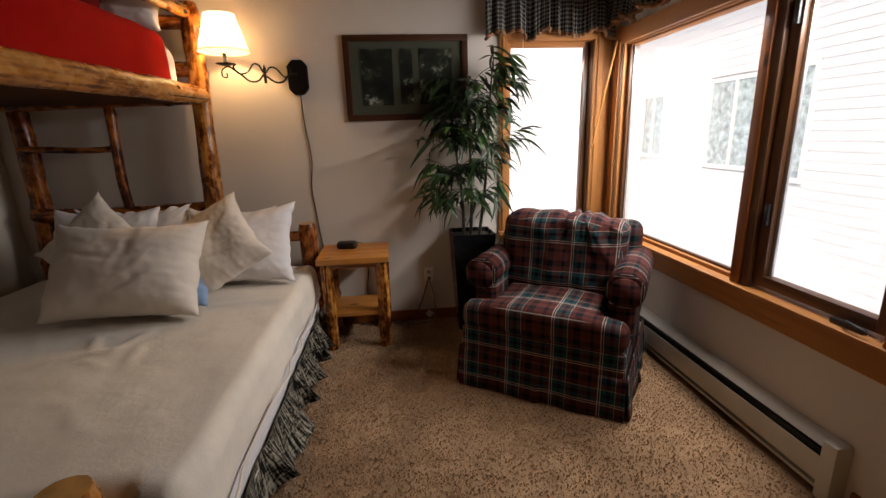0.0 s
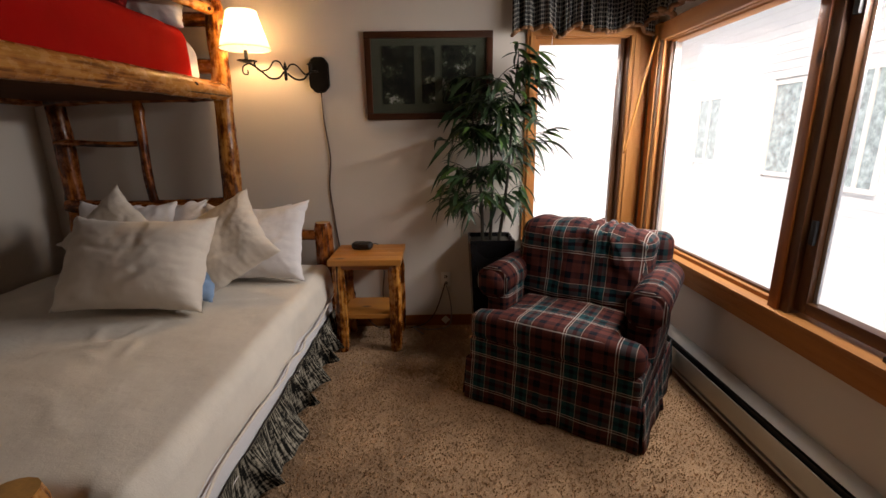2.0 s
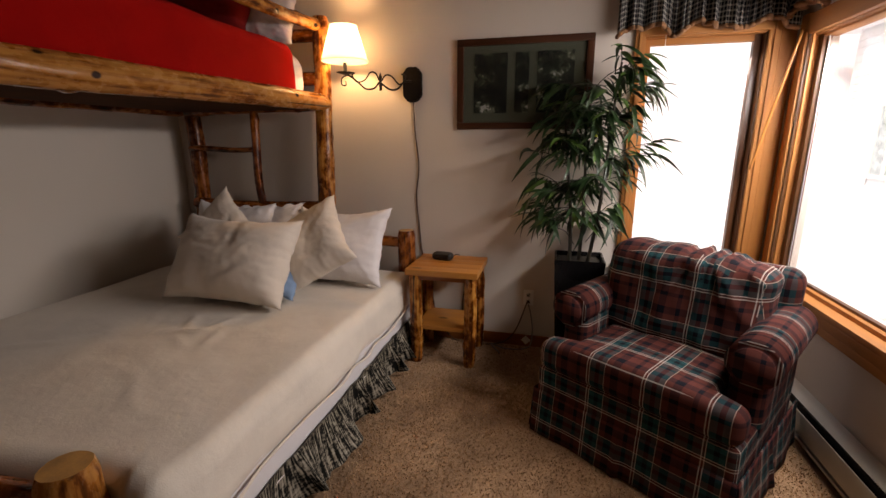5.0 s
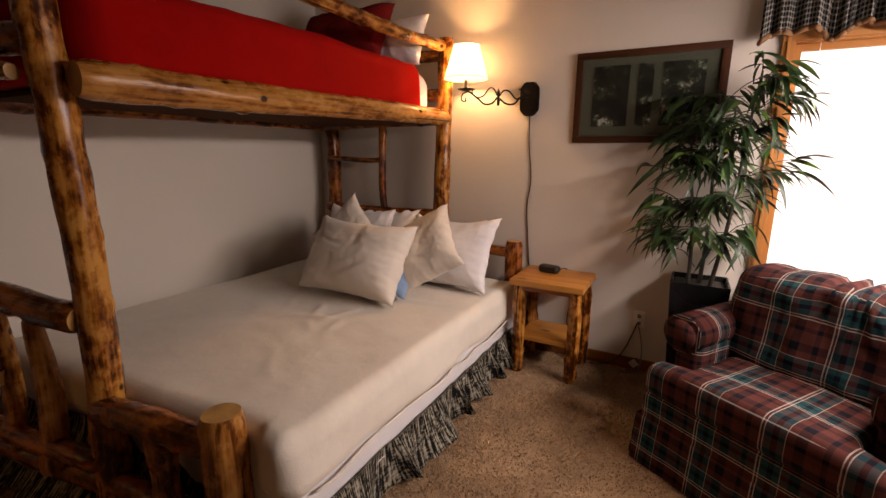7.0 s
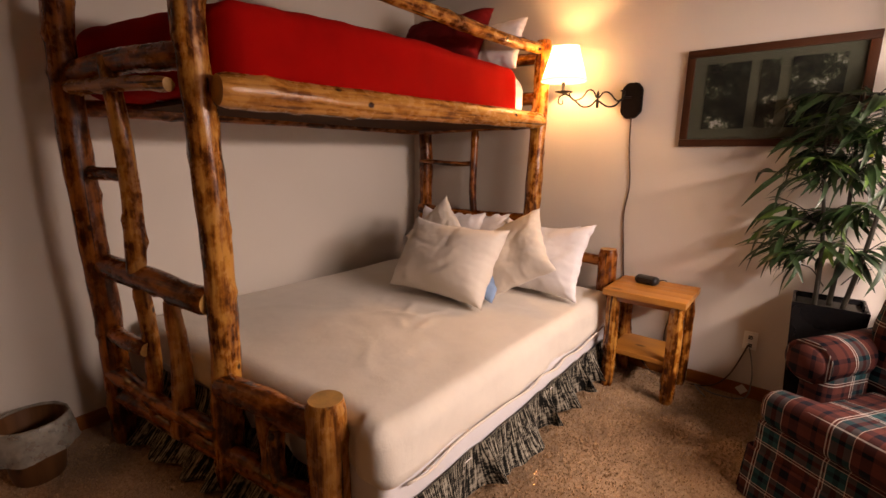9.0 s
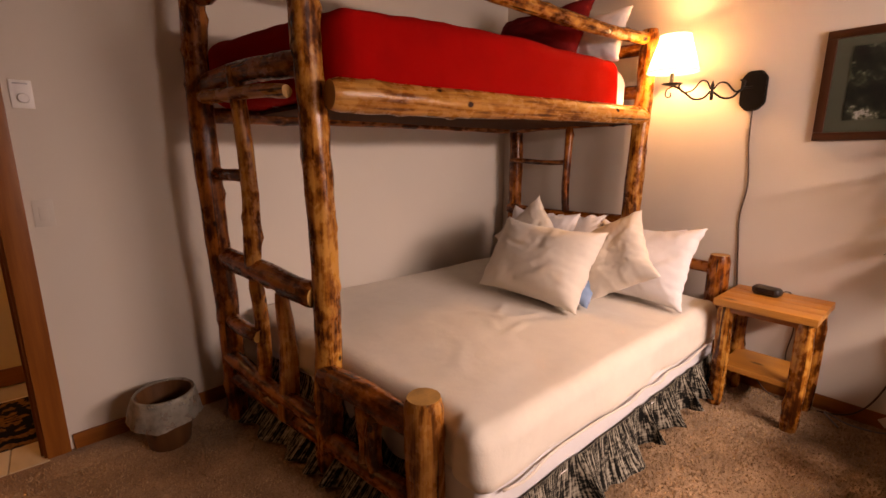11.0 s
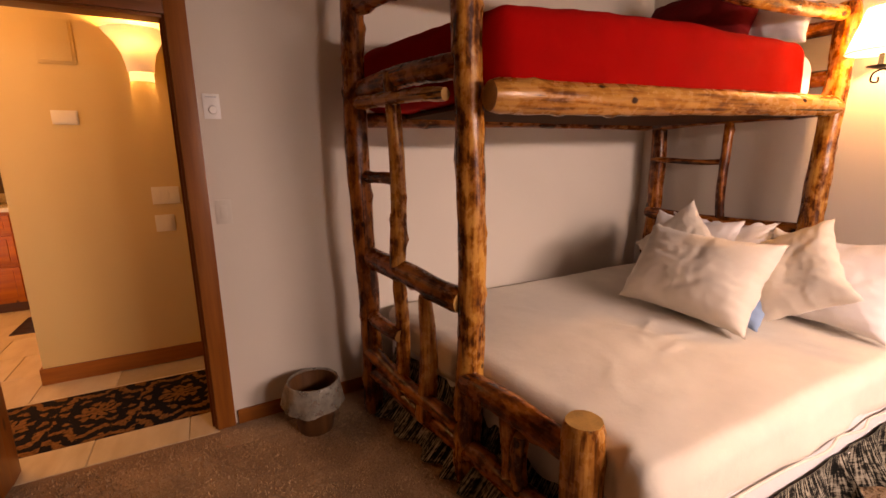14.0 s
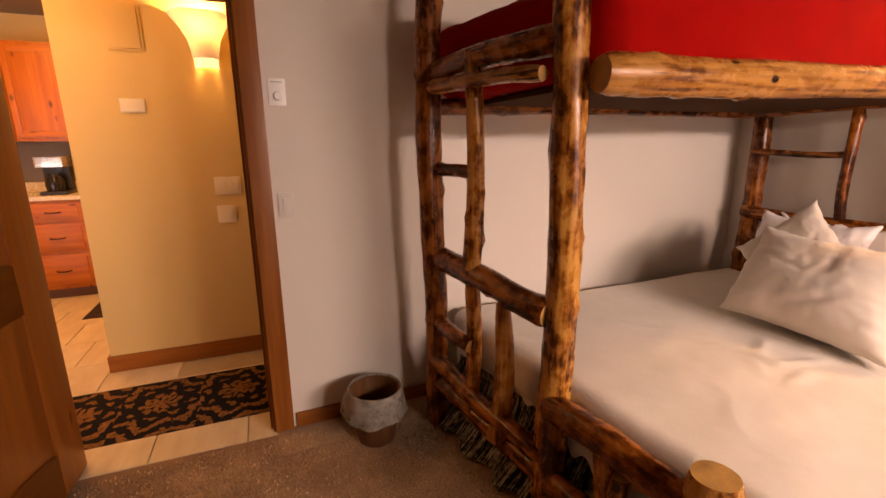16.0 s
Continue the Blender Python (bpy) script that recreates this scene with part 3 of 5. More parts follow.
# hall and kitchen shell
HX = -3.29
setting(slab("wall_hall", HX - 0.12, HX, -0.925, 2.2, 0, TOP, HALL_PAINT, bevel=0.004), "warm cream painted hall wall")
setting(slab("wall_hall_return", -4.6, HX - 0.12, -0.925, -0.8, 0, TOP, HALL_PAINT, bevel=0), "warm cream painted hall wall")
setting(slab("wall_hall_end", HX, -2.33, 2.2, 2.3, 0, TOP, HALL_PAINT, bevel=0), "warm cream painted hall wall")
setting(slab("wall_kitchen_back", -6.1, -5.95, -3.5, -0.8, 0, TOP, HALL_PAINT, bevel=0), "cream kitchen wall")
setting(slab("wall_kitchen_south", -6.1, -2.1, -3.6, -3.5, 0, TOP, HALL_PAINT, bevel=0), "cream kitchen wall")
setting(slab("wall_kitchen_north", -6.1, -4.6, -0.85, -0.75, 0, TOP, HALL_PAINT, bevel=0), "cream kitchen wall")
hall_floor = setting(slab("floor_hall", -6.1, -2.13, -3.5, 2.2, -0.12, -0.008, plain("grout", (0.42, 0.34, 0.22), 0.8), bevel=0), "stone tile floor with brown joints")


def baseboard(x0, x1, y0, y1, h=0.09, m=None, label="stained pine baseboard"):
    b = slab("baseboard", x0, x1, y0, y1, 0, h, TRIM, None, bevel=0.004, frame_m=m)
    return setting(b, label)


baseboard(-2.3, 1.9, BACK - 0.016, BACK, 0.085)
baseboard(0, 0.016, DY1 + 0.1, 3.75, 0.085, WM)
baseboard(0, 0.016, SOUTH, DY0 - 0.1, 0.085, WM)
baseboard(EAST - 0.016, EAST, SOUTH, 1.44, 0.085)
baseboard(HX, HX + 0.016, -0.941, 2.2, 0.115)
baseboard(HX - 1.2, HX, -0.941, -0.925, 0.115)


# ---- windows ----
def window_back():
    w = thing("window_1", (1.5, BACK, WZ0), "narrow pine-framed window with bright snow outside", "window", "", "structure")
    y = BACK
    x0, x1, z0, z1 = W1X0, W1X1, WZ0, WZ1
    for a, b in ((x0 - 0.045, x0 + 0.012), (x1 - 0.012, x1 + 0.05)):
        slab("casing", a, b, y - 0.022, y, z0, z1 + 0.1, WINWOOD, w, bevel=0.006)
        slab("casing_bead", (a + b) / 2 - 0.008, (a + b) / 2 + 0.008, y - 0.032, y - 0.022, z0, z1 + 0.1, WINWOOD, w, bevel=0.004)
    slab("head_casing", x0 - 0.045, x1 + 0.05, y - 0.026, y, z1 - 0.012, z1 + 0.1, WINWOOD, w, bevel=0.006)
    slab("window_sill", x0 - 0.05, x1 + 0.08, y - 0.06, y + 0.07, z0 - 0.03, z0, WINWOOD, w, bevel=0.008)
    slab("apron", x0 - 0.04, x1 + 0.05, y - 0.02, y, z0 - 0.11, z0 - 0.03, WINWOOD, w, bevel=0.006)
    slab("jamb", x0, x0 + 0.02, y, y + 0.13, z0, z1, WINWOOD, w)
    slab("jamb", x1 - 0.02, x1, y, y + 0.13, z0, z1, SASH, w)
    slab("corner_board", x1 + 0.053, EAST - 0.031, y - 0.012, y - 0.001, z0, z1 + 0.1, WINWOOD, w, "wide honey pine corner board")
    slab("head_jamb", x0, x1, y, y + 0.13, z1 - 0.02, z1, WINWOOD, w)
    slab("sash_stile", x0 + 0.02, x0 + 0.055, y + 0.05, y + 0.09, z0, z1 - 0.02, WINWOOD, w)
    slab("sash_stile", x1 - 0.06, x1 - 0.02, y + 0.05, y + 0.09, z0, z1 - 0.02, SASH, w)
    slab("sash_rail", x0 + 0.055, x1 - 0.06, y + 0.05, y + 0.09, z0, z0 + 0.05, WINWOOD, w)
    slab("sash_rail", x0 + 0.055, x1 - 0.06, y + 0.05, y + 0.09, z1 - 0.055, z1 - 0.02, WINWOOD, w)
    tube("pull_cord", [(1.262, y - 0.05, 2.08), (1.262, y - 0.05, 1.7), (1.262, y - 0.05, 1.36)], 0.0018, WHITE_PLASTIC, w, "thin white blind cord")
    g = slab("pane", x0 + 0.05, x1 - 0.055, y + 0.068, y + 0.072, z0 + 0.045, z1 - 0.05, GLASS, w, bevel=0)
    g.visible_shadow = False


def window_east():
    w = thing("window_2", (EAST, 2.5, 0.66), "wide two-part pine window above the heater", "window", "", "structure")
    x, z0, z1 = EAST, 0.69, 2.045
    slab("window_sill", x - 0.045, x + 0.1, W2Y0 - 0.06, W2Y1 + 0.08, z0 - 0.03, z0, WINWOOD, w, bevel=0.008)
    slab("apron", x - 0.026, x, W2Y0 - 0.05, BACK - 0.03, z0 - 0.09, z0 - 0.036, WINWOOD, w, bevel=0.010)
    slab("apron_bead", x - 0.018, x, W2Y0 - 0.05, BACK - 0.03, z0 - 0.135, z0 - 0.09, WINWOOD, w, bevel=0.008)
    slab("corner_post", x - 0.03, x + 0.05, W2Y1 - 0.03, BACK - 0.034, z0, z1 + 0.1, WINWOOD, w, bevel=0.006)
    for i in range(3):
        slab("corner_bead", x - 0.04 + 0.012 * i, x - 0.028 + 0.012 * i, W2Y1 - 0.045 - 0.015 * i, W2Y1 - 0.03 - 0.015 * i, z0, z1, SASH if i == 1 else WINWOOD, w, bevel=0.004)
    slab("head_casing", x - 0.03, x, W2Y0 - 0.09, W2Y1, z1 - 0.015, z1 + 0.09, WINWOOD, w, bevel=0.006)
    slab("head_jamb", x, x + 0.13, W2Y0, W2Y1, z1 - 0.02, z1 + 0.02, WINWOOD, w)
    slab("side_casing", x - 0.03, x, W2Y0 - 0.09, W2Y0 + 0.01, z0, z1 - 0.015, WINWOOD, w, bevel=0.006)
    slab("side_jamb", x, x + 0.13, W2Y0, W2Y0 + 0.025, z0, z1, WINWOOD, w)
    # mullion between the fixed pane and the casement
    slab("mullion", x - 0.005, x + 0.12, 2.085, 2.185, z0, z1, SASH, w, bevel=0.004)
    slab("mullion_face", x - 0.018, x - 0.005, 2.13, 2.185, z0, z1, TRIM, w, bevel=0.004)
    # fixed light
    slab("fixed_stop", x + 0.03, x + 0.07, 3.42, 3.46, z0, z1, SASH, w)
    slab("fixed_stop", x + 0.02, x + 0.07, 2.185, 3.42, z0, z0 + 0.022, WINWOOD, w)
    slab("fixed_bead", x + 0.045, x + 0.07, 2.175, 3.42, z0 + 0.022, z0 + 0.036, SASH, w)
    slab("fixed_stop", x + 0.03, x + 0.07, 2.175, 3.42, z1 - 0.03, z1, WINWOOD, w)
    g = slab("pane", x + 0.058, x + 0.062, 2.17, 3.43, z0 + 0.03, z1 - 0.025, GLASS, w, bevel=0)
    g.visible_shadow = False
    slab("spacer", x + 0.050, x + 0.056, 3.405, 3.42, z0 + 0.03, z1 - 0.03, ALU, w)
    # casement with its crank
    c0, c1 = W2Y0 + 0.03, 2.08
    slab("casement_stile", x + 0.02, x + 0.07, c1 - 0.055, c1, z0 + 0.02, z1, SASH, w)
    slab("casement_stile", x + 0.02, x + 0.07, c0, c0 + 0.05, z0 + 0.02, z1, SASH, w)
    slab("casement_rail", x + 0.02, x + 0.07, c0 + 0.05, c1 - 0.055, z0 + 0.02, z0 + 0.07, SASH, w)
    slab("casement_rail", x + 0.02, x + 0.07, c0 + 0.05, c1 - 0.055, z1 - 0.05, z1, SASH, w)
    for a in (c1 - 0.073, c0 + 0.05):
        slab("spacer", x + 0.046, x + 0.058, a, a + 0.018, z0 + 0.07, z1 - 0.05, ALU, w)
    g = slab("pane", x + 0.048, x + 0.052, c0 + 0.04, c1 - 0.05, z0 + 0.06, z1 - 0.04, GLASS, w, bevel=0)
    g.visible_shadow = False
    for z in (1.0, 1.85):
        slab("sash_lock", x + 0.005, x + 0.02, c1 - 0.045, c1 - 0.02, z, z + 0.1, BLACK_PLASTIC, w, "black sash lock", 0.005)
    crank = slab("crank", x - 0.005, x + 0.018, 1.53, 1.66, z0 + 0.002, z0 + 0.022, BLACK_PLASTIC, w, "black crank operator", 0.006)
    put("crank_handle", bm_tube(smooth_path([(x, 1.6, z0 + 0.025), (x - 0.02, 1.58, z0 + 0.035), (x - 0.025, 1.53, z0 + 0.03), (x - 0.02, 1.5, z0 + 0.022)]), 0.007), BLACK_PLASTIC, crank, "", None, True)


window_back()
window_east()


# ---- doorway and hall ----
def doorway():
    d = thing("door_frame", (-2.165, -0.3, 0), "dark stained pine door casing and jamb", "door frame", "", "structure")
    for a, b in ((DY1 - 0.008, DY1 + 0.085), (DY0 - 0.085, DY0 + 0.008)):
        slab("casing", -0.001, 0.021, a, b, 0, DH + 0.09, TRIM, d, bevel=0.005, frame_m=WM)
        slab("casing", -0.141, -0.12, a, b, 0, DH + 0.09, TRIM, d, bevel=0.005, frame_m=WM)
    slab("head_casing", -0.001, 0.021, DY0 + 0.008, DY1 - 0.008, DH - 0.008, DH + 0.09, TRIM, d, bevel=0.005, frame_m=WM)
    slab("jamb", -0.12, -0.001, DY1 - 0.02, DY1 + 0.0, 0, DH, TRIM, d, frame_m=WM)
    slab("jamb", -0.12, -0.001, DY0, DY0 + 0.02, 0, DH, TRIM, d, frame_m=WM)
    slab("stop", -0.07, -0.035, DY1 - 0.032, DY1 - 0.02, 0, DH, TRIM, d, frame_m=WM)
    slab("head_jamb", -0.12, -0.001, DY0 + 0.02, DY1 - 0.02, DH - 0.02, DH, TRIM, d, frame_m=WM)


def door_leaf():
    """Open panel door, hinged on the far jamb and standing into the room."""
    d = thing("door_1", (-2.13, -0.78, 0), "open knotty pine panel door with arched rails", "door", "", "structure")
    m = Matrix.Translation((-2.125, -0.765, 0)) @ Matrix.Rotation(radians(-4), 4, "Z")
    w, h, t = 0.82, 2.12, 0.04
    slab("stile", 0, 0.11, -t, 0, 0.012, h, TRIM, d, frame_m=m)
    slab("stile", w - 0.11, w, -t, 0, 0.012, h, TRIM, d, frame_m=m)
    for z0, z1 in ((0.012, 0.22), (0.86, 1.06), (2.0, h)):
        rail = bm_sheet(16, 1, lambda u, v: Vector((0.11 + u * (w - 0.22), 0, (z1 + (0.05 * math.sin(math.pi * u) if z0 < 1.5 else 0)) if v else z0)))
        for v in rail.verts:
            v.co.y = -t * 0.5
        faces = rail.faces[:]
        bmesh.ops.solidify(rail, geom=faces, thickness=t * 0.96)
        put("rail", rail, TRIM[0], d, "", m @ Matrix.Translation((0, t * 0.48, 0)))
    for z0, z1 in ((0.22, 0.88), (1.06, 2.02)):
        slab("panel", 0.105, w - 0.105, -t * 0.75, -t * 0.25, z0 - 0.02, z1 + 0.03, TRIM, d, frame_m=m, bevel=0.004)
    hd = put("door_handle", bm_lathe([(0.0, 0), (0.026, 0), (0.026, 0.008), (0.009, 0.012), (0.009, 0.04), (0.024, 0.05), (0.026, 0.062), (0.0, 0.072)], 20, False), IRON, d, "dark bronze knob",
             m @ Matrix.Translation((w - 0.06, 0, 0.98)) @ Matrix.Rotation(radians(-90), 4, "X"), True)
    return hd


doorway()
door_leaf()


def wall_plate(name, m, w, h, mat, label, cat, parts=()):
    """A cover plate on a wall: local x across, z up, -y towards the room."""
    p = thing(name, m.translation, label, cat)
    put("plate", bm_box(w, 0.007, h, 0.003), mat, p, "", m, True, 40)
    for pn, x, z, a, b, mt in parts:
        put(pn, bm_box(a, 0.008, b, 0.002), mt, p, "", m @ Matrix.Translation((x, -0.005, z)), True, 40)
    return p


def on_west(y, z):
    return WM @ Matrix.Translation((0.004, y, z)) @ Matrix.Rotation(radians(90), 4, "Z")


def on_hall(y, z):
    return Matrix.Translation((HX + 0.004, y, z)) @ Matrix.Rotation(radians(90), 4, "Z")


wall_plate("light_switch", on_west(0.247, 1.215), 0.075, 0.125, PUTTY, "putty grey rocker switch on the wall by the door", "switch", [("rocker", 0, 0, 0.033, 0.066, PUTTY)])
th = wall_plate("thermostat", on_west(0.247, 1.742), 0.076, 0.12, WHITE_PLASTIC, "white dial thermostat high on the wall", "thermostat", [("vent", 0, 0.045, 0.05, 0.006, ALU)])
put("dial", bm_lathe([(0.0, 0), (0.021, 0), (0.021, 0.009), (0.018, 0.013), (0.0, 0.013)], 28, False), WHITE_PLASTIC, th, "", on_west(0.247, 1.725) @ Matrix.Translation((0.004, -0.003, 0)) @ Matrix.Rotation(radians(90), 4, "X"), True, 40)
wall_plate("triple_switch", on_hall(-0.08, 1.235), 0.165, 0.12, ALMOND, "almond triple rocker switch plate in the hall", "switch", [("rocker", dx, 0, 0.033, 0.066, ALMOND) for dx in (-0.046, 0, 0.046)])
wall_plate("single_switch", on_hall(-0.105, 1.04), 0.118, 0.118, ALMOND, "almond double plate with one rocker", "switch", [("rocker", 0.024, 0, 0.033, 0.066, ALMOND)])
wall_plate("door_chime", on_hall(-0.563, 1.75), 0.135, 0.085, ALMOND, "cream chime box on the hall wall", "chime box", [("cover", 0, 0, 0.12, 0.07, ALMOND)])
wall_plate("access_panel", on_hall(-0.55, 2.2), 0.19, 0.26, HALL_PAINT, "cream painted access panel on the hall wall", "panel", [("cover", 0, 0, 0.16, 0.23, HALL_PAINT)])
wall_plate("outlet", Matrix.Translation((0.535, BACK - 0.004, 0.375)), 0.072, 0.116, WHITE_PLASTIC, "white wall outlet with two plugged-in cords", "outlet",
           [("socket", 0, 0.026, 0.034, 0.028, WHITE_PLASTIC), ("socket", 0, -0.026, 0.034, 0.028, WHITE_PLASTIC), ("plug", 0, 0.024, 0.026, 0.026, BLACK_PLASTIC), ("plug", 0.002, -0.028, 0.026, 0.026, BLACK_PLASTIC)])


def hall_sconce():
    s = thing("hall_wall_sconce", (HX, -0.12, 2.05), "lit cream plaster uplight sconce on hall wall", "wall sconce")
    prof = [(0.07, 0.0), (0.076, 0.05), (0.092, 0.12), (0.13, 0.19), (0.172, 0.24), (0.185, 0.262)]

    def fn(u, v):
        k = v * (len(prof) - 1)
        i = min(int(k), len(prof) - 2)
        f = k - i
        r, z = (prof[i][q] * (1 - f) + prof[i + 1][q] * f for q in (0, 1))
        a = math.pi * (u - 0.5)
        return Vector((HX + r * math.cos(a) * 0.85, -0.12 + r * math.sin(a), 2.045 + z))

    put("bowl", bm_sheet(24, 15, fn, 0.006), PLASTER_LIT, s, "", None, True)
    # Added glowing half cup; stands for light spilling from the bowl's open foot.
    put("glass_cup", bm_sheet(18, 6, lambda u, v: Vector((HX + 0.058 * math.cos(math.pi * (u - 0.5)), -0.12 + 0.066 * math.sin(math.pi * (u - 0.5)), 1.985 + 0.062 * v)), 0.004), CUP, s, "added glowing half cup for the light spilling below the bowl", None, True)
    put("bulb", bm_lathe([(0.0, 0), (0.012, 0.004), (0.018, 0.02), (0.02, 0.06), (0.0, 0.075)], 16, False), BULB, s, "lit bulb", Matrix.Translation((HX + 0.05, -0.12, 2.1)), True)


hall_sconce()


def hall_runner():
    r = thing("runner_rug", (-2.69, -0.4, 0), "black runner rug with tan scroll medallions", "rug")
    put("mat", bm_box(0.625, 2.6, 0.009, 0.003), RUG, r, "", Matrix.Translation((-2.69, -0.3, 0.0005)), True, 40)


hall_runner()


# ---- kitchen seen past the hall ----
def cabinet(name, y0, y1, z0, z1, x0, x1, doors, label):
    """doors: list of (y0, y1, z0, z1, is_drawer) fronts facing +x."""
    c = thing(name, (x1, (y0 + y1) / 2, z0), label, "kitchen cabinet", "kitchen cabinets")
    slab("body", x0, x1, y0, y1, z0, z1, CABINET, c)
    for a, b, p, q, drawer in doors:
        d = slab("drawer_front" if drawer else "cabinet_door", x1, x1 + 0.02, a, b, p, q, CABINET, c, bevel=0.004)
        slab("raised_panel", x1 + 0.02, x1 + 0.028, a + 0.05, b - 0.05, p + (0.03 if drawer else 0.06), q - (0.03 if drawer else 0.06), CABINET, d, bevel=0.008)
        if not drawer:
            for u0, u1, w0, w1 in ((a, a + 0.045, p, q), (b - 0.045, b, p, q), (a + 0.045, b - 0.045, p, p + 0.05), (a + 0.045, b - 0.045, q - 0.05, q)):
                slab("door_rail", x1 + 0.02, x1 + 0.027, u0, u1, w0, w1, CABINET, d, bevel=0.003)
        ym, zm = (a + b) / 2, (p + q) / 2
        if drawer:
            put("pull", bm_tube(smooth_path([(x1 + 0.028, ym - 0.06, zm), (x1 + 0.05, ym - 0.045, zm - 0.004), (x1 + 0.052, ym, zm - 0.008), (x1 + 0.05, ym + 0.045, zm - 0.004), (x1 + 0.028, ym + 0.06, zm)]), 0.006), IRON, d, "dark iron pull", None, True)
    return c


KX = -5.3
for y0 in (-2.06, -2.62):
    y1 = y0 + 0.55
    cabinet("base_cabinet", y0, y1, 0.1, 1.0, KX - 0.6, KX, [(y0 + 0.02, y1 - 0.02, 0.80, 0.97, True), (y0 + 0.02, y1 - 0.02, 0.49, 0.77, True), (y0 + 0.02, y1 - 0.02, 0.13, 0.46, True)], "orange pine base cabinet with three drawers")
    cabinet("wall_cabinet", y0 + 0.02, y1 + 0.02, 1.56, 2.48, KX - 0.6, KX - 0.25, [(y0 + 0.04, y1, 1.6, 2.44, False)], "orange pine wall cabinet with raised panel")
setting(slab("toe_kick", KX - 0.6, KX - 0.05, -2.62, -1.51, 0, 0.1, SASH), "dark toe kick")
wt = thing("worktop", (KX, -2, 1.0), "cream stone worktop on pine cabinets", "worktop")
slab("slab", KX - 0.65, KX + 0.03, -2.62, -1.49, 1.0, 1.04, STONE, wt, bevel=0.006)
slab("upstand", KX - 0.65, KX - 0.63, -2.62, -1.49, 1.04, 1.14, STONE, wt)
setting(slab("backsplash", KX - 0.65, KX - 0.64, -2.62, -1.49, 1.142, 1.56, plain("dark_splash", (0.16, 0.11, 0.06), 0.4), bevel=0), "brown stone splashback")
st = thing("range_cooker", (KX, -1.2, 0), "steel range cooker beside the drawers", "cooker")
slab("body", KX - 0.62, KX, -1.49, -0.95, 0, 1.0, STEEL, st)
slab("top", KX - 0.62, KX + 0.01, -1.49, -0.95, 1.0, 1.03, BLACK, st)


def coffee_maker():
    x, y, z = KX - 0.2, -1.78, 1.041
    c = thing("coffee_maker", (x, y, z), "black and steel drip coffee maker on worktop", "coffee maker")
    slab("base", x - 0.13, x + 0.13, y - 0.11, y + 0.11, z, z + 0.035, BLACK_PLASTIC, c, bevel=0.01)
    slab("tower", x - 0.13, x - 0.04, y - 0.11, y + 0.11, z + 0.035, z + 0.27, BLACK_PLASTIC, c, bevel=0.01)
    slab("head", x - 0.13, x + 0.12, y - 0.115, y + 0.115, z + 0.27, z + 0.37, STEEL, c, "brushed steel head", 0.012)
    carafe = put("carafe", bm_lathe([(0.0, 0), (0.07, 0), (0.08, 0.05), (0.075, 0.11), (0.05, 0.15), (0.052, 0.17), (0.0, 0.17)], 24, False), BLACK, c, "dark glass carafe", Matrix.Translation((x + 0.05, y, z + 0.037)), True, 50)
    put("carafe_handle", bm_tube(smooth_path([(x + 0.1, y + 0.05, z + 0.18), (x + 0.15, y + 0.08, z + 0.17), (x + 0.15, y + 0.08, z + 0.09), (x + 0.11, y + 0.055, z + 0.07)]), 0.008), BLACK_PLASTIC, carafe, "", None, True)


coffee_maker()
mt = thing("floor_mat", (-4.75, -1.36, 0), "small black kitchen floor mat", "mat")
put("pad", bm_box(0.5, 0.7, 0.012, 0.004), BLACK_PLASTIC, mt, "", Matrix.Translation((-4.78, -1.12, 0.002)))


# ---- outdoors ----
setting(slab("ground", -60, 120, -70, 130, -3.2, -3.0, SNOW, bevel=0), "snow covered ground")


def neighbour_house():
    h = thing("neighbour_house", (9, 8, -3.0), "pale clapboard house across the snow", "house", "", "structure")
    x, y0, y1 = 9.0, -2.0, 17.0
    slab("wall", x + 0.02, x + 5, y0, y1, -3.0, 4.6, SIDING, h, bevel=0)
    wins = [(10.25, 12.0, 0.45, 2.55), (9.0, 9.75, 0.3, 2.6), (14.2, 15.3, 0.6, 2.4), (3.4, 5.0, 0.4, 2.5)]
    board = None
    for i in range(37):
        z = -2.9 + i * 0.2
        segs = [(y0, y1)]
        for a, b, p, q in wins:
            if z + 0.2 > p - 0.1 and z < q + 0.1:
                out = []
                for s, e in segs:
                    if b + 0.1 <= s or a - 0.1 >= e:
                        out.append((s, e))
                    else:
                        out += [(s, a - 0.1)] if a - 0.1 > s else []
                        out += [(b + 0.1, e)] if b + 0.1 < e else []
                segs = out
        for s, e in segs:
            b = put("clapboard", bm_box(0.02, e - s, 0.205), SIDING, h, "", Matrix.Translation((x - 0.01, (s + e) / 2, z + 0.1)) @ Matrix.Rotation(radians(5), 4, "Y"))
    for a, b, p, q in wins:
        # Pane colour is mottled to imitate trees reflected in the glass.
        wn_ = slab("house_window", x - 0.02, x + 0.03, a, b, p, q, plain("house_glass", (0.36, 0.45, 0.47), 0.08, 0, 0.6, 6), h, "dark reflecting window", 0)
        for u0, u1, v0, v1 in ((a - 0.1, a, p - 0.1, q + 0.1), (b, b + 0.1, p - 0.1, q + 0.1), (a, b, q, q + 0.1), (a, b, p - 0.1, p), ((a + b) / 2 - 0.04, (a + b) / 2 + 0.04, p, q)):
            slab("frame", x - 0.06, x - 0.02, u0, u1, v0, v1, WHITE_PAINT, wn_, bevel=0)
    slab("roof", x - 0.6, x + 5.4, y0 - 0.5, y1 + 0.5, 4.6, 4.9, SNOW, h, "snow covered roof", 0)


neighbour_house()


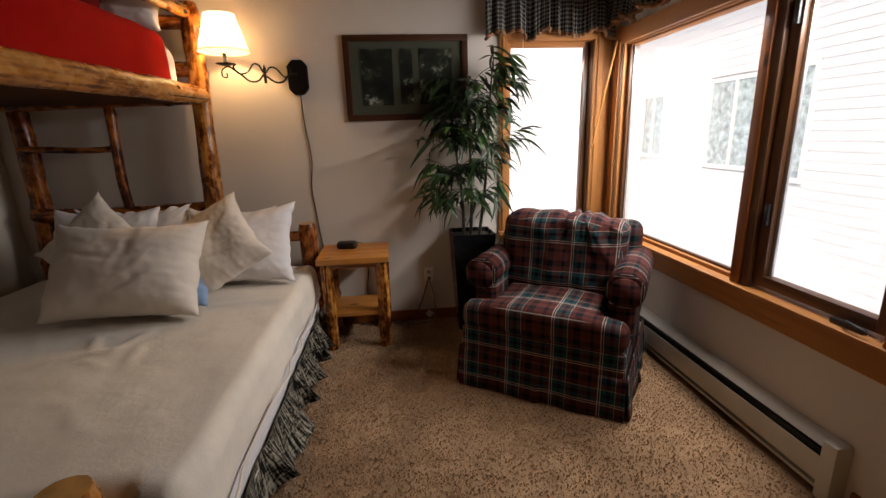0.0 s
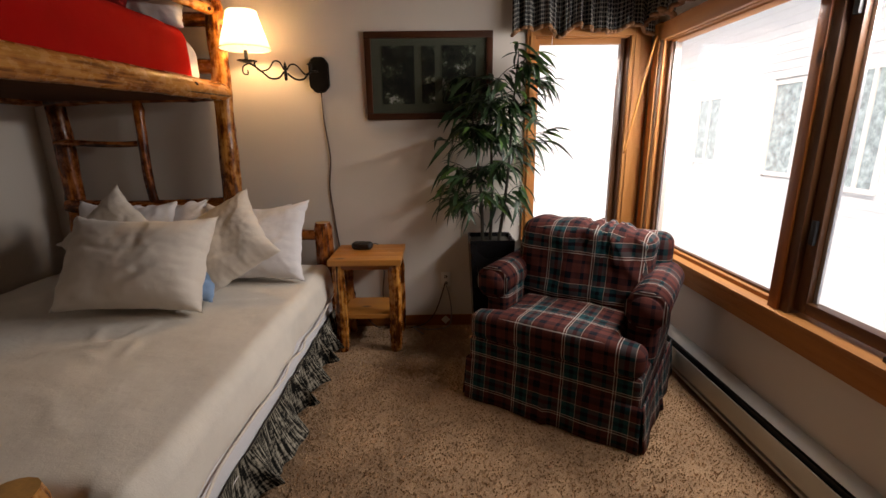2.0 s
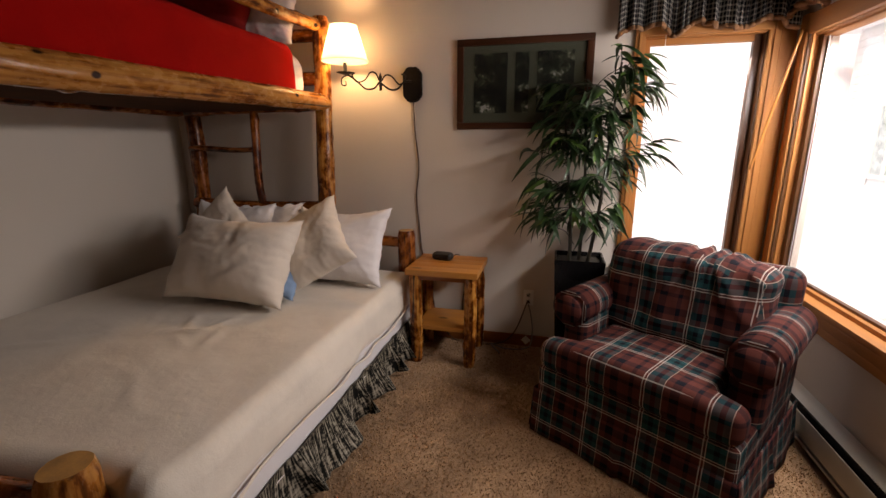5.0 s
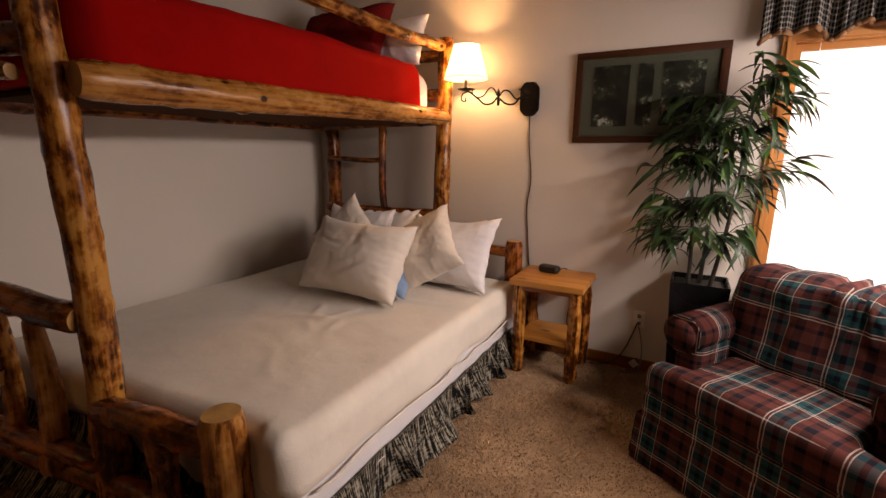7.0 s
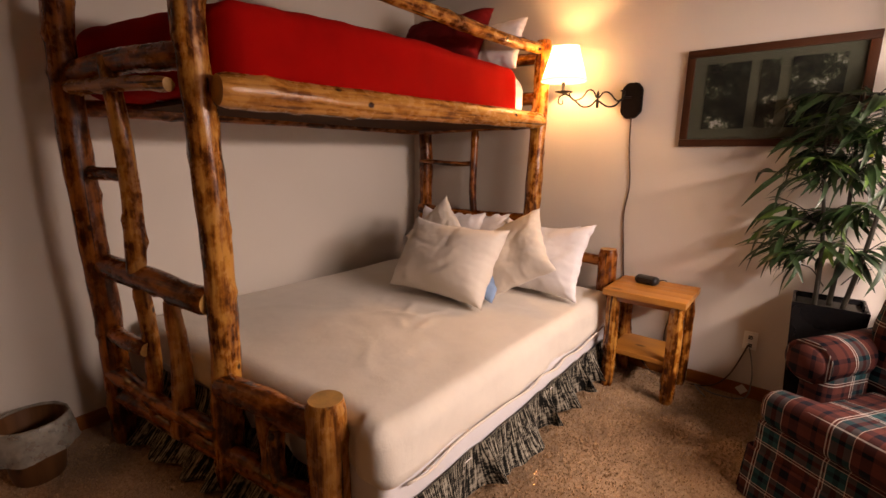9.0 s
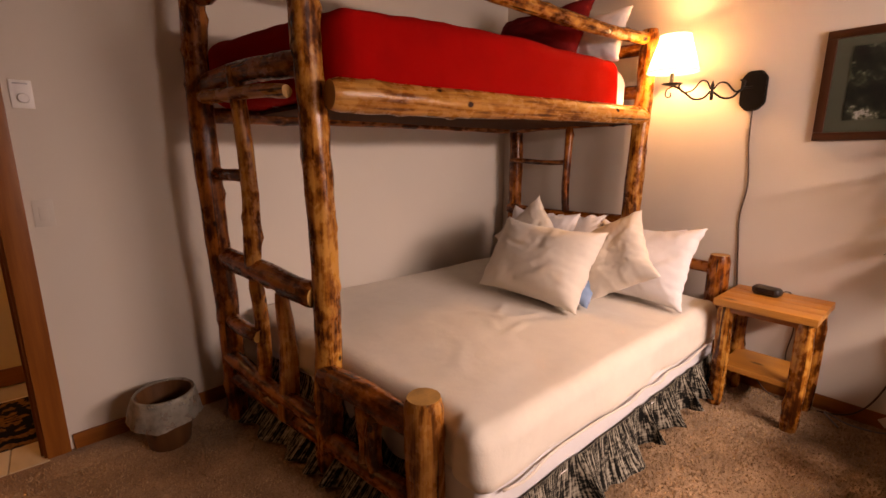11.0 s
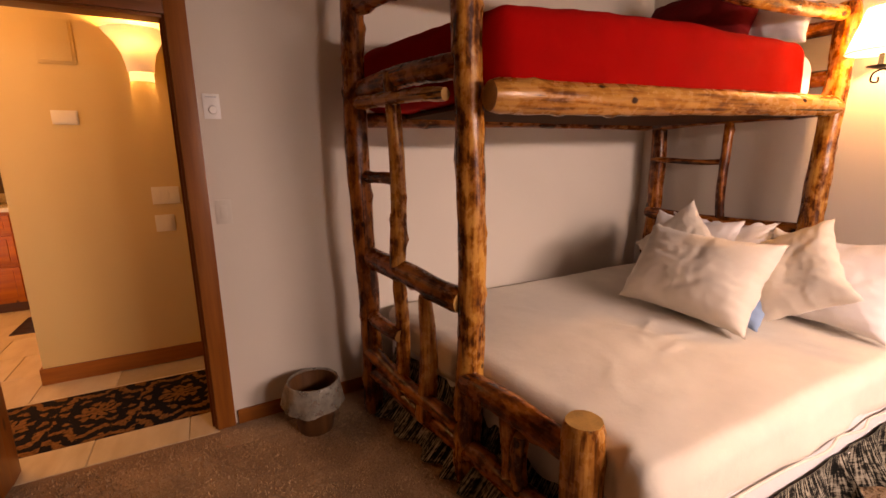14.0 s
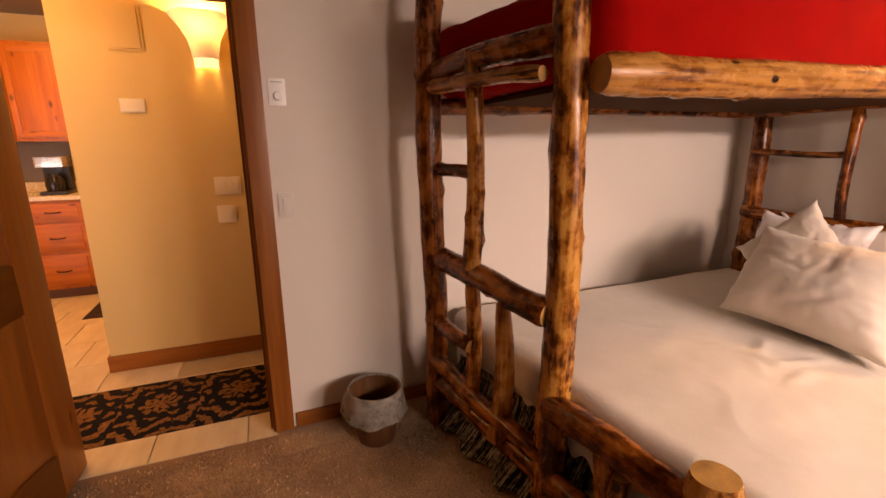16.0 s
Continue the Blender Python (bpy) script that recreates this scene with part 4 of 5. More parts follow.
def outdoor_steps():
    s = thing("outdoor_steps", (6.2, 5, -3.0), "snowy slatted timber steps outside the window", "steps", "", "structure")
    for i in range(7):
        slab("tread", 5.6 + 0.24 * i, 5.78 + 0.24 * i, 4.6, 7.2, -2.6 + 0.17 * i, -2.55 + 0.17 * i, DECKING, s)
    for y in (4.65, 7.15):
        slab("stringer", 5.5, 7.3, y - 0.03, y + 0.03, -3.0, -2.62, DECKING, s)


outdoor_steps()
# Added backdrop slope, raised until the narrow window shows nothing but white.
bank = bm_sheet(30, 10, lambda u, v: Vector((-14 + 34 * u, 14 + 10 * v, -3.0 + 11.0 * math.sin(math.pi * 0.5 * v) + 0.5 * noise.noise((u * 6, v * 3, 1)))))
setting(put("snow_bank", bank, SNOW, smooth=True), "added snow-coloured slope that fills the back window with white")


# ---- the log bunk bed ----
F0, F1, F2 = (-0.545, 1.205), (-1.175, 1.12), (-1.935, 0.93)  # foot posts, from the room to the wall
H0, H1, H2 = (-0.335, 3.43), (-0.92, 3.44), (-2.10, 3.44)  # head posts


def between(a, b, f, z, off=(0, 0)):
    return (a[0] + (b[0] - a[0]) * f + off[0], a[1] + (b[1] - a[1]) * f + off[1], z)


def arched_rail(name, p0, p1, r, rise, parent, seed, mat=None):
    """A hand-peeled rail that bows upwards between two posts."""
    m, length = axis_pose(p0, p1)
    bm = bm_log(length, r, r, seed, bend=0.004, lumps=0.14, knobs=3, rings=26)
    up = m.to_3x3().inverted() @ Vector((0, 0, 1))
    for v in bm.verts:
        f = max(0, min(1, v.co.z / length))
        v.co += up * (rise * math.sin(math.pi * f) ** 0.8 + 0.004 * math.sin(9 * f + seed))
    return put(name, bm, [mat or LOG_DARK, END], parent, "", m, True, 60)


def bunk_bed():
    b = thing("log_bunk_bed", (-1.2, 2.3, 0), "varnished peeled-log bunk bed, twin over full", "bunk bed")
    tall = [("post", F1, 2.42, 0.064, 3), ("post", F2, 2.42, 0.060, 5), ("post", H1, 2.29, 0.062, 8), ("post", H2, 2.4, 0.06, 9)]
    for nm, (x, y), z, r, s in tall:
        log(nm, (x, y, 0), (x, y, z), r, LOG if s in (3, 8) else LOG_DARK, b, s, r * 0.92, bend=0.03, knobs=16, lumps=0.16)
    log("short_post", (*F0, 0), (*F0, 0.632), 0.076, LOG_PALE, b, 12, 0.072, bend=0.006, knobs=2, lumps=0.06)
    log("short_post", (*H0, 0), (*H0, 0.86), 0.068, LOG_DARK, b, 13, 0.062, bend=0.006, knobs=2, lumps=0.06)
    # upper side rail, guard rail and back rail
    log("side_rail", (-1.045, 1.15, 1.708), (-0.905, 3.43, 1.735), 0.066, LOG_PALE, b, 21, 0.058, bend=0.008, knobs=4, lumps=0.1)
    log("guard_rail", (F1[0] + 0.04, F1[1], 2.27), (H1[0], H1[1], 2.23), 0.045, LOG, b, 22, 0.036, bend=0.03, knobs=8)
    log("back_rail", (-1.97, 0.95, 1.675), (-2.13, 3.44, 1.70), 0.04, LOG_DARK, b, 23, bend=0.008)
    # foot end of the upper bunk
    log("end_rail", between(F2, F1, 0, 1.815), between(F2, F1, 1, 1.835), 0.052, LOG_DARK, b, 25, bend=0.012)
    log("end_rail", between(F2, F1, 0, 2.21), between(F2, F1, 1, 2.24), 0.045, LOG_DARK, b, 26, bend=0.012)
    log("end_rail", between(F2, F1, 0, 1.76, (0, -0.03)), (-1.205, 1.05, 1.728), 0.033, LOG_PALE, b, 27, 0.028)
    # ladder
    lx = 0.42
    log("ladder_upright", between(F2, F1, lx - 0.01, 0.94, (0, -0.02)), between(F2, F1, lx + 0.02, 1.86, (0, -0.04)), 0.042, LOG, b, 31, 0.034, bend=0.02, knobs=9)
    log("rung", between(F2, F1, 0.02, 1.40), between(F2, F1, lx, 1.375, (0, -0.02)), 0.030, LOG_DARK, b, 33)
    log("rung", between(F2, F1, 0.02, 0.62), between(F2, F1, lx, 0.575, (0, -0.02)), 0.040, LOG_DARK, b, 34)
    # lower foot board
    arched_rail("foot_rail", between(F2, F1, 0, 0.955), between(F2, F1, 0.97, 0.865), 0.057, 0.006, b, 41)
    arched_rail("foot_rail", between(F1, F0, 0, 0.50), between(F1, F0, 1, 0.495), 0.056, 0.006, b, 42)
    arched_rail("foot_rail", between(F2, F1, 0, 0.27), between(F2, F1, 1, 0.16), 0.046, -0.015, b, 43)
    arched_rail("foot_rail", between(F1, F0, 0, 0.16), between(F1, F0, 1, 0.15), 0.05, 0.02, b, 44)
    arched_rail("foot_rail", between(F2, F1, 0.0, 0.405, (0, -0.02)), between(F2, F1, 1, 0.28, (0, -0.03)), 0.042, -0.02, b, 45)
    log("spindle", between(F2, F1, 0.40, 0.24, (0, -0.01)), between(F2, F1, 0.40, 0.87, (0, -0.01)), 0.037, LOG, b, 46, knobs=6)
    log("spindle", between(F2, F1, 0.66, 0.19, (0, -0.02)), between(F2, F1, 0.66, 0.84, (0, -0.01)), 0.056, LOG_PALE, b, 47, 0.032)
    log("spindle", between(F1, F0, 0.46, 0.15), between(F1, F0, 0.44, 0.48), 0.042, LOG, b, 48, knobs=5)
    log("spindle", between(F1, F0, 0.60, 0.15), between(F1, F0, 0.56, 0.42), 0.036, LOG, b, 49)
    # head board
    log("head_rail", between(H2, H1, 0, 1.0), between(H2, H1, 1, 1.0), 0.048, LOG_DARK, b, 51)
    log("head_rail", between(H1, H0, 0, 0.76), between(H1, H0, 1, 0.77), 0.040, LOG_DARK, b, 52)
    log("head_rail", between(H2, H1, 0, 0.3), between(H2, H0, 1, 0.3), 0.045, LOG_DARK, b, 53)
    log("head_rail", between(H2, H1, 0, 1.70), between(H2, H1, 1, 1.735), 0.045, LOG_DARK, b, 54)
    log("head_rail", between(H2, H1, 0, 1.90), between(H2, H1, 1, 1.90), 0.045, LOG_DARK, b, 55)
    log("head_rail", between(H2, H1, 0, 2.18), between(H2, H1, 1, 2.18), 0.045, LOG_DARK, b, 56)
    log("head_spindle", between(H2, H1, 0.52, 0.96), between(H2, H1, 0.505, 1.70), 0.030, LOG_DARK, b, 57, knobs=6)
    log("head_rung", between(H2, H1, 0.0, 1.425), between(H2, H1, 0.51, 1.42), 0.021, LOG_DARK, b, 58)
    # lower side rail behind the skirt, slats under the upper mattress
    log("lower_rail", (F0[0], F0[1], 0.28), (H0[0], H0[1], 0.28), 0.045, LOG_DARK, b, 59)
    slab("bunk_board", -2.04, -1.03, 1.2, 3.36, 1.688, 1.708, PLY, b, "plywood board under the mattress, coloured dark for the shade there")


bunk_bed()


def shift_edge(y):
    """The bed's room-side edge, which swings out a little towards the head."""
    return -0.295 + 0.004 * (y - 1.25)


def foot_shear(c, half):
    """The foot edge runs a little askew, as the foot board does."""
    k = max(0.0, min(1.0, (c.x - 0.75) / 0.05))
    return (0.10 * (min(c.x, 0.6) - 0.6) - 0.03 * k * k * (3 - 2 * k)) * max(0, -c.y / half) ** 2


WRINKLES = [(0.20, -0.22, 0.5, 0.10, 0.014), (0.28, -0.12, 1.6, 0.12, 0.012), (0.12, -0.12, 2.4, 0.10, 0.013), (0.24, -0.32, 2.9, 0.09, 0.010), (0.06, -0.24, 1.1, 0.08, 0.010),
            (0.36, -0.26, 2.1, 0.10, 0.009), (0.55, 0.3, 0.3, 0.2, 0.006), (-0.2, 0.1, 1.9, 0.25, 0.006), (-0.4, -0.5, 0.7, 0.3, 0.006), (0.4, -0.7, 2.6, 0.22, 0.006), (0.1, 0.45, 2.8, 0.2, 0.007)]


def mattress_lower():
    bs = thing("box_spring", (-1.2, 2.3, 0), "white covered box spring of the lower bed", "box spring")
    put("body", bm_round(1.84, 2.12, 0.20, 0.04, 6, lambda c: Vector((c.x + 0.006 * noise.noise((c.y * 5, c.z * 4, 1)), c.y + foot_shear(c, 1.06), c.z))), SHEET, bs, "", Matrix.Translation((-1.215, 2.335, 0.285)), True)
    for z in (0.20, 0.372):
        welt = [Vector((-0.294 + 0.006 * noise.noise((y * 5, z * 4, 1)), y, z)) for y in np.linspace(1.36, 3.36, 50)]
        put("welt", bm_tube(welt, 0.005, 6), WHITE_CASE, bs, "white corded welt", None, True)
    t = thing("mattress_with_cover", (-1.2, 2.3, 0.36), "rumpled cream fleece cover over the lower mattress", "bed cover")

    def shape(c):
        x, y = c.x, c.y
        f = max(0, min(1, (c.z + 0.1) / 0.2))
        n1 = noise.noise((x * 2.6, y * 2.6, 3)) * 0.010 + noise.noise((x * 7, y * 7, 5)) * 0.0045
        star = 0.0
        for px, py, qa, ln, hg in WRINKLES:
            dx, dy = x - px, y - py
            al, ac = dx * math.cos(qa) + dy * math.sin(qa), -dx * math.sin(qa) + dy * math.cos(qa)
            ac += 0.025 * math.sin(al * 14)
            star += 1.0 * hg * math.exp(-((ac / 0.026) ** 2) - (al / ln) ** 2)
        z = c.z + (n1 + star) * f
        side = max(0, min(1, (x - 0.78) * 6))
        x2 = x + (0.016 * noise.noise((y * 5, c.z * 6, 2)) + 0.010 * (1 - f) * math.sin(y * 13 + 2 * math.sin(y * 5))) * side - 0.03 * f * side
        z += (0.008 * math.sin(y * 4.2) + 0.003 * math.sin(y * 11)) * (1 - f) * side
        return Vector((x2, y + foot_shear(c, 1.08) + 0.012 * noise.noise((x * 4, c.z * 5, 8)) * (1 if y < -0.9 else 0), z))

    hem = [Vector((-0.268 + 0.012 * math.sin(y * 13 + 2 * math.sin(y * 5)), y, 0.342 + 0.007 * math.sin(y * 4.2))) for y in np.linspace(1.34, 3.36, 70)]
    put("hem", bm_tube(hem, 0.006, 6), LINEN, t, "stitched hem", None, True)
    put("cover", bm_round(1.88, 2.16, 0.245, 0.07, 100, shape), BEDDING, t, "", Matrix.Translation((-1.205, 2.335, 0.45)), True)


mattress_lower()


def bed_skirt():
    s = thing("bed_skirt", (-0.3, 2.3, 0), "gathered black and cream checked bed skirt", "bed skirt")

    def side(u, v):
        y = 1.24 + 2.12 * u
        z = 0.25 * (1 - v) + 0.02 * v
        ph = u * 40 + 3.2 * math.sin(u * 9) + 1.5 * math.sin(u * 23)
        fold = math.sin(ph)
        fine = math.sin(u * 125 + 3 * math.sin(u * 19))
        x = shift_edge(y) + 0.012 + 0.055 * v ** 1.2 + (0.060 * fold + 0.006 * fine) * (0.10 + v)
        return Vector((x, y + 0.045 * math.cos(ph) * v, z + (0.022 + 0.022 * fold) * v * v))

    bm = bm_sheet(420, 10, side)
    sheet_uv(bm, 420, 10, 4.4, 0.34)
    put("side_panel", bm, TICKING, s, "", None, True)

    def foot(u, v):
        x = -2.0 + 1.5 * u
        y = 0.99 + 0.155 * (x + 2.09) + 0.10
        z = 0.34 * (1 - v) + 0.02 * v
        return Vector((x, y - 0.20 * v ** 1.6 - 0.025 * math.sin(u * 52 + 2 * math.sin(u * 11)) * (0.2 + v), z))

    bm = bm_sheet(260, 8, foot)
    sheet_uv(bm, 260, 8, 3.2, 0.34)
    put("foot_panel", bm, TICKING, s, "", None, True)


bed_skirt()


def pillow(name, where, w, h, t, lean, turn, roll, mat, label, seed, piping=None, **k):
    """where: the middle of the pillow; lean: degrees it leans back; turn about z; roll in its own plane."""
    m = Matrix.Translation(where) @ Matrix.Rotation(radians(turn), 4, "Z") @ Matrix.Rotation(radians(-lean), 4, "X") @ Matrix.Rotation(radians(roll), 4, "Y")
    p = thing(name, where, label, "pillow", "pillows on the bed")
    body = put("cushion", bm_pillow(w, h, t, seed, **k), mat, p, "", m, True)
    return p


pillow("pillow", (-1.40, 2.95, 0.85), 0.58, 0.50, 0.15, 20, 2, 1, WHITE_CASE, "white pillow standing behind the tan cushion", 3)
pillow("pillow", (-1.35, 3.12, 0.84), 0.70, 0.48, 0.16, 24, -1, -1, WHITE_CASE, "white ruffled pillow standing against the headboard", 4, ruffle=0.022)
pillow("pillow", (-0.80, 3.23, 0.80), 0.60, 0.46, 0.14, 22, 0, 0, WHITE_CASE, "white pillow lying behind the others", 5)
pillow("pillow", (-0.68, 3.07, 0.815), 0.68, 0.53, 0.20, 28, -2, -1, WHITE_CASE, "plump white pillow with pointed corner", 6, corner=0.11)
pillow("pillow", (-0.925, 2.72, 0.77), 0.42, 0.42, 0.13, 36, -4, 2, BLUE_CASE, "blue pillow squeezed behind the cream cushions", 7)
pillow("throw_pillow", (-1.31, 2.77, 0.885), 0.47, 0.47, 0.13, 14, 4, 45, TAN, "tan linen cushion standing on its corner", 8, corner=0.07)
pillow("throw_pillow", (-1.08, 2.56, 0.825), 0.75, 0.53, 0.30, 33, 3, 2, LINEN, "large cream linen pillow in front", 9, corner=0.09)
pillow("throw_pillow", (-0.725, 2.81, 0.875), 0.48, 0.48, 0.19, 33, -8, 54, TAN, "tan piped square cushion tipped on its corner", 10, corner=0.06)


# ---- upper bunk bedding ----
def upper_skew(c):
    """The foot end runs askew, nearer the foot board at the wall side."""
    return 0.24 * (c.x - 0.42) * max(0.0, min(1.0, -c.y)) ** 2


def upper_bedding():
    t = thing("upper_mattress", (-1.55, 2.3, 1.72), "white mattress of the upper bunk", "mattress")
    put("body", bm_round(0.98, 2.14, 0.33, 0.12, 8, lambda c: Vector((c.x + 0.06 * c.y, c.y + upper_skew(c), c.z + 0.012 * noise.noise((c.x * 5, c.y * 5, 1))))), WHITE_CASE, t, "", Matrix.Translation((-1.53, 2.29, 1.885)), True)
    r = thing("red_blanket", (-1.55, 2.2, 1.72), "bright red blanket tucked over the upper mattress", "blanket")

    def shape(c):
        n_ = 0.008 * noise.noise((c.x * 4, c.y * 3, 2)) + 0.008 * noise.noise((c.x * 9, c.y * 7, c.z * 6))
        bulge = 0.02 * math.sin((c.y + 1) * 2.2)
        return Vector((c.x + 0.06 * c.y + n_, c.y + upper_skew(c), c.z + n_ + (bulge + 0.02 * (c.y)) * max(0, min(1, (c.z + 0.15) / 0.3))))

    put("cover", bm_round(1.03, 2.0, 0.36, 0.075, 34, shape), RED, r, "", Matrix.Translation((-1.535, 2.2, 1.895)), True)


upper_bedding()
pillow("pillow_sham", (-1.62, 3.14, 2.31), 0.80, 0.46, 0.24, 26, 0, 0, DARK_RED, "dark red sham on the upper bunk", 14)
pillow("pillow", (-1.30, 3.27, 2.26), 0.60, 0.38, 0.16, 20, 0, 0, WHITE_CASE, "white pillow behind the red sham", 15)


# ---- plaid armchair ----
def armchair():
    yaw = math.degrees(math.atan2(-0.52, 0.77))
    c = Vector((1.04, 2.375, 0)) + 0.41 * Vector((0.563, 0.826, 0))
    B = Matrix.Translation(c) @ Matrix.Rotation(radians(yaw), 4, "Z")  # local x to the sitter's left side, y to the back
    a = thing("armchair", c, "red, green and navy plaid skirted armchair with rolled arms", "armchair")

    def cloth(name, bm, m, label=""):
        box_uv(bm)
        return put(name, bm, PLAID, a, label, B @ m, True)

    T = Matrix.Translation
    # body with a skirt to the floor
    cloth("base", bm_round(0.90, 0.86, 0.36, 0.03, 8, lambda q: Vector((q.x * (1 + 0.02 * (0.2 - q.z)), q.y, q.z))), T((0, -0.025, 0.195)))
    for nm, pts in (("front", [(-0.46, -0.457), (0.46, -0.457)]), ("side", [(0.46, -0.457), (0.47, 0.41)]), ("side", [(-0.46, -0.457), (-0.47, 0.41)])):
        (x0, y0), (x1, y1) = pts
        ln = math.hypot(x1 - x0, y1 - y0)
        nx, ny = (y1 - y0) / ln, -(x1 - x0) / ln
        if nm == "side" and x0 < 0:
            nx, ny = -nx, -ny

        def skirt(u, v, x0=x0, y0=y0, x1=x1, y1=y1, nx=nx, ny=ny):
            o = 0.004 + 0.022 * v + 0.006 * math.sin(u * 19) * v + 0.02 * v * math.exp(-((u - 0.5) / 0.02) ** 2)
            return Vector((x0 + (x1 - x0) * u + nx * o, y0 + (y1 - y0) * u + ny * o, 0.24 - 0.232 * v))

        bm = bm_sheet(60, 6, skirt, 0.006)
        box_uv(bm)
        put("skirt_panel", bm, PLAID, a, "", B, True)
    # seat cushion with a proud front
    cloth("seat_cushion", bm_round(0.90, 0.70, 0.145, 0.05, 14, lambda q: Vector((q.x * (1 if q.y < -0.22 else 0.70), q.y, q.z + 0.025 * (1 - (q.x / 0.45) ** 2) * (1 if q.z > 0 else 0) + 0.006 * noise.noise((q.x * 6, q.y * 6, 1))))), T((0, -0.115, 0.435)))
    # rolled arms: scroll over an upright panel
    for s in (-1, 1):
        def arm(q, s=s):
            f = (q.y + 0.33) / 0.66
            return Vector((q.x, q.y, q.z + 0.018 * f))
        cloth("arm", bm_round(0.14, 0.61, 0.38, 0.05, 8, arm), T((s * 0.39, 0.06, 0.47)))
        scroll = bmesh.new()
        bmesh.ops.create_cone(scroll, cap_ends=True, segments=30, radius1=0.095, radius2=0.095, depth=0.66, matrix=Matrix.Rotation(radians(90), 4, "X"))
        bmesh.ops.bevel(scroll, geom=[e for e in scroll.edges if len(e.link_faces) == 2 and any(len(f.verts) > 4 for f in e.link_faces)], offset=0.024, segments=4, affect="EDGES")
        for v in scroll.verts:
            v.co.x *= 1.05
            v.co.z += 0.01 * (v.co.y + 0.33)
        cloth("arm_roll", scroll, T((s * 0.405, 0.04, 0.635)))
    # back frame, then a puckered loose cushion
    cloth("backrest", bm_round(0.86, 0.17, 0.62, 0.07, 10, lambda q: Vector((q.x, q.y + 0.12 * (q.z + 0.3), q.z))), T((0, 0.30, 0.585)))

    def puff(q):
        """A loose cushion tied at the middle of its top edge: gathers fan out from there, the ends slump."""
        f = max(0, min(1, (q.z + 0.23) / 0.46))
        dx, dz = q.x - 0.10, q.z - 0.30
        fan = math.atan2(dx, -dz)
        near = math.exp(-(math.hypot(dx * 0.75, dz) / 0.24) ** 2)
        g = (0.020 * math.sin(fan * 9 + 3 * noise.noise((fan * 2, 1, 2))) + 0.026 * noise.noise((fan * 9, q.z * 6, 4)) + 0.012 * noise.noise((q.x * 30, q.z * 9, 4))) * near
        big = 0.022 * noise.noise((q.x * 5, q.z * 5, 3)) + 0.014 * noise.noise((q.x * 12, q.z * 11, q.y * 6))
        y = q.y * (1 + 0.3 * (1 - (q.x / 0.42) ** 2)) + 0.17 * q.z + g + big
        z = q.z + f * (0.01 * math.cos(q.x * 5) - 0.09 * max(0, q.x - 0.05)) + 0.5 * (g + big) * f
        return Vector((q.x * (0.96 + 0.05 * f) + 0.016 * noise.noise((q.z * 7, q.x * 3, 2)), y, z))

    cloth("back_cushion", bm_round(0.76, 0.24, 0.46, 0.075, 70, puff), T((-0.01, 0.15, 0.715)))


armchair()


# ---- nightstand ----
def nightstand():
    n = thing("nightstand", (0.0, 3.35, 0), "rustic log and plank pine nightstand", "nightstand")
    x0, x1, y0, y1, h = -0.245, 0.235, 3.115, 3.555, 0.665
    for i in range(4):
        w = (y1 - y0) / 4
        slab("top_plank", x0, x1, y0 + w * i + 0.0008, y0 + w * (i + 1) - 0.0008, h - 0.04, h, PINE, n, bevel=0.004)
    slab("apron", x0 + 0.05, x1 - 0.05, y0 + 0.03, y0 + 0.05, h - 0.075, h - 0.041, TRIM, n)
    slab("shelf", x0 + 0.06, x1 - 0.06, y0 + 0.05, y1 - 0.05, 0.235, 0.265, PINE, n, bevel=0.004)
    s = 60
    for x in (x0 + 0.055, x1 - 0.055):
        for y in (y0 + 0.055, y1 - 0.055):
            s += 1
            log("leg", (x, y, 0), (x, y, h - 0.041), 0.044, LOG, n, s, 0.04, bend=0.006, knobs=5)
    cl = thing("alarm_clock", (-0.06, 3.4, h), "small black rounded alarm clock on the nightstand", "alarm clock")
    put("body", bm_round(0.15, 0.075, 0.055, 0.026, 6), BLACK_PLASTIC, cl, "", Matrix.Translation((-0.06, 3.41, h + 0.028)) @ Matrix.Rotation(radians(-8), 4, "Z"), True)
    put("screen", bm_box(0.10, 0.003, 0.028, 0.001), BLACK, cl, "", Matrix.Translation((-0.066, 3.374, h + 0.03)) @ Matrix.Rotation(radians(-8), 4, "Z"))


nightstand()
cc = thing("clock_cord", (0.06, 3.572, 0), "thin dark clock cord hanging behind the nightstand", "cord")
tube("cord", [(-0.02, 3.50, 0.668), (0.03, 3.57, 0.655), (0.065, 3.573, 0.45), (0.05, 3.572, 0.25), (0.11, 3.56, 0.008), (0.2, 3.52, 0.006)], 0.0035, CORD, cc)
tg = thing("cord_tag", (0.53, BACK - 0.02, 0.0), "small cream paper tag fixed on the baseboard", "tag")
put("paper", bm_box(0.05, 0.004, 0.05, 0.001), LINEN, tg, "", Matrix.Translation((0.53, BACK - 0.018, 0.048)) @ Matrix.Rotation(radians(45), 4, "Y"))


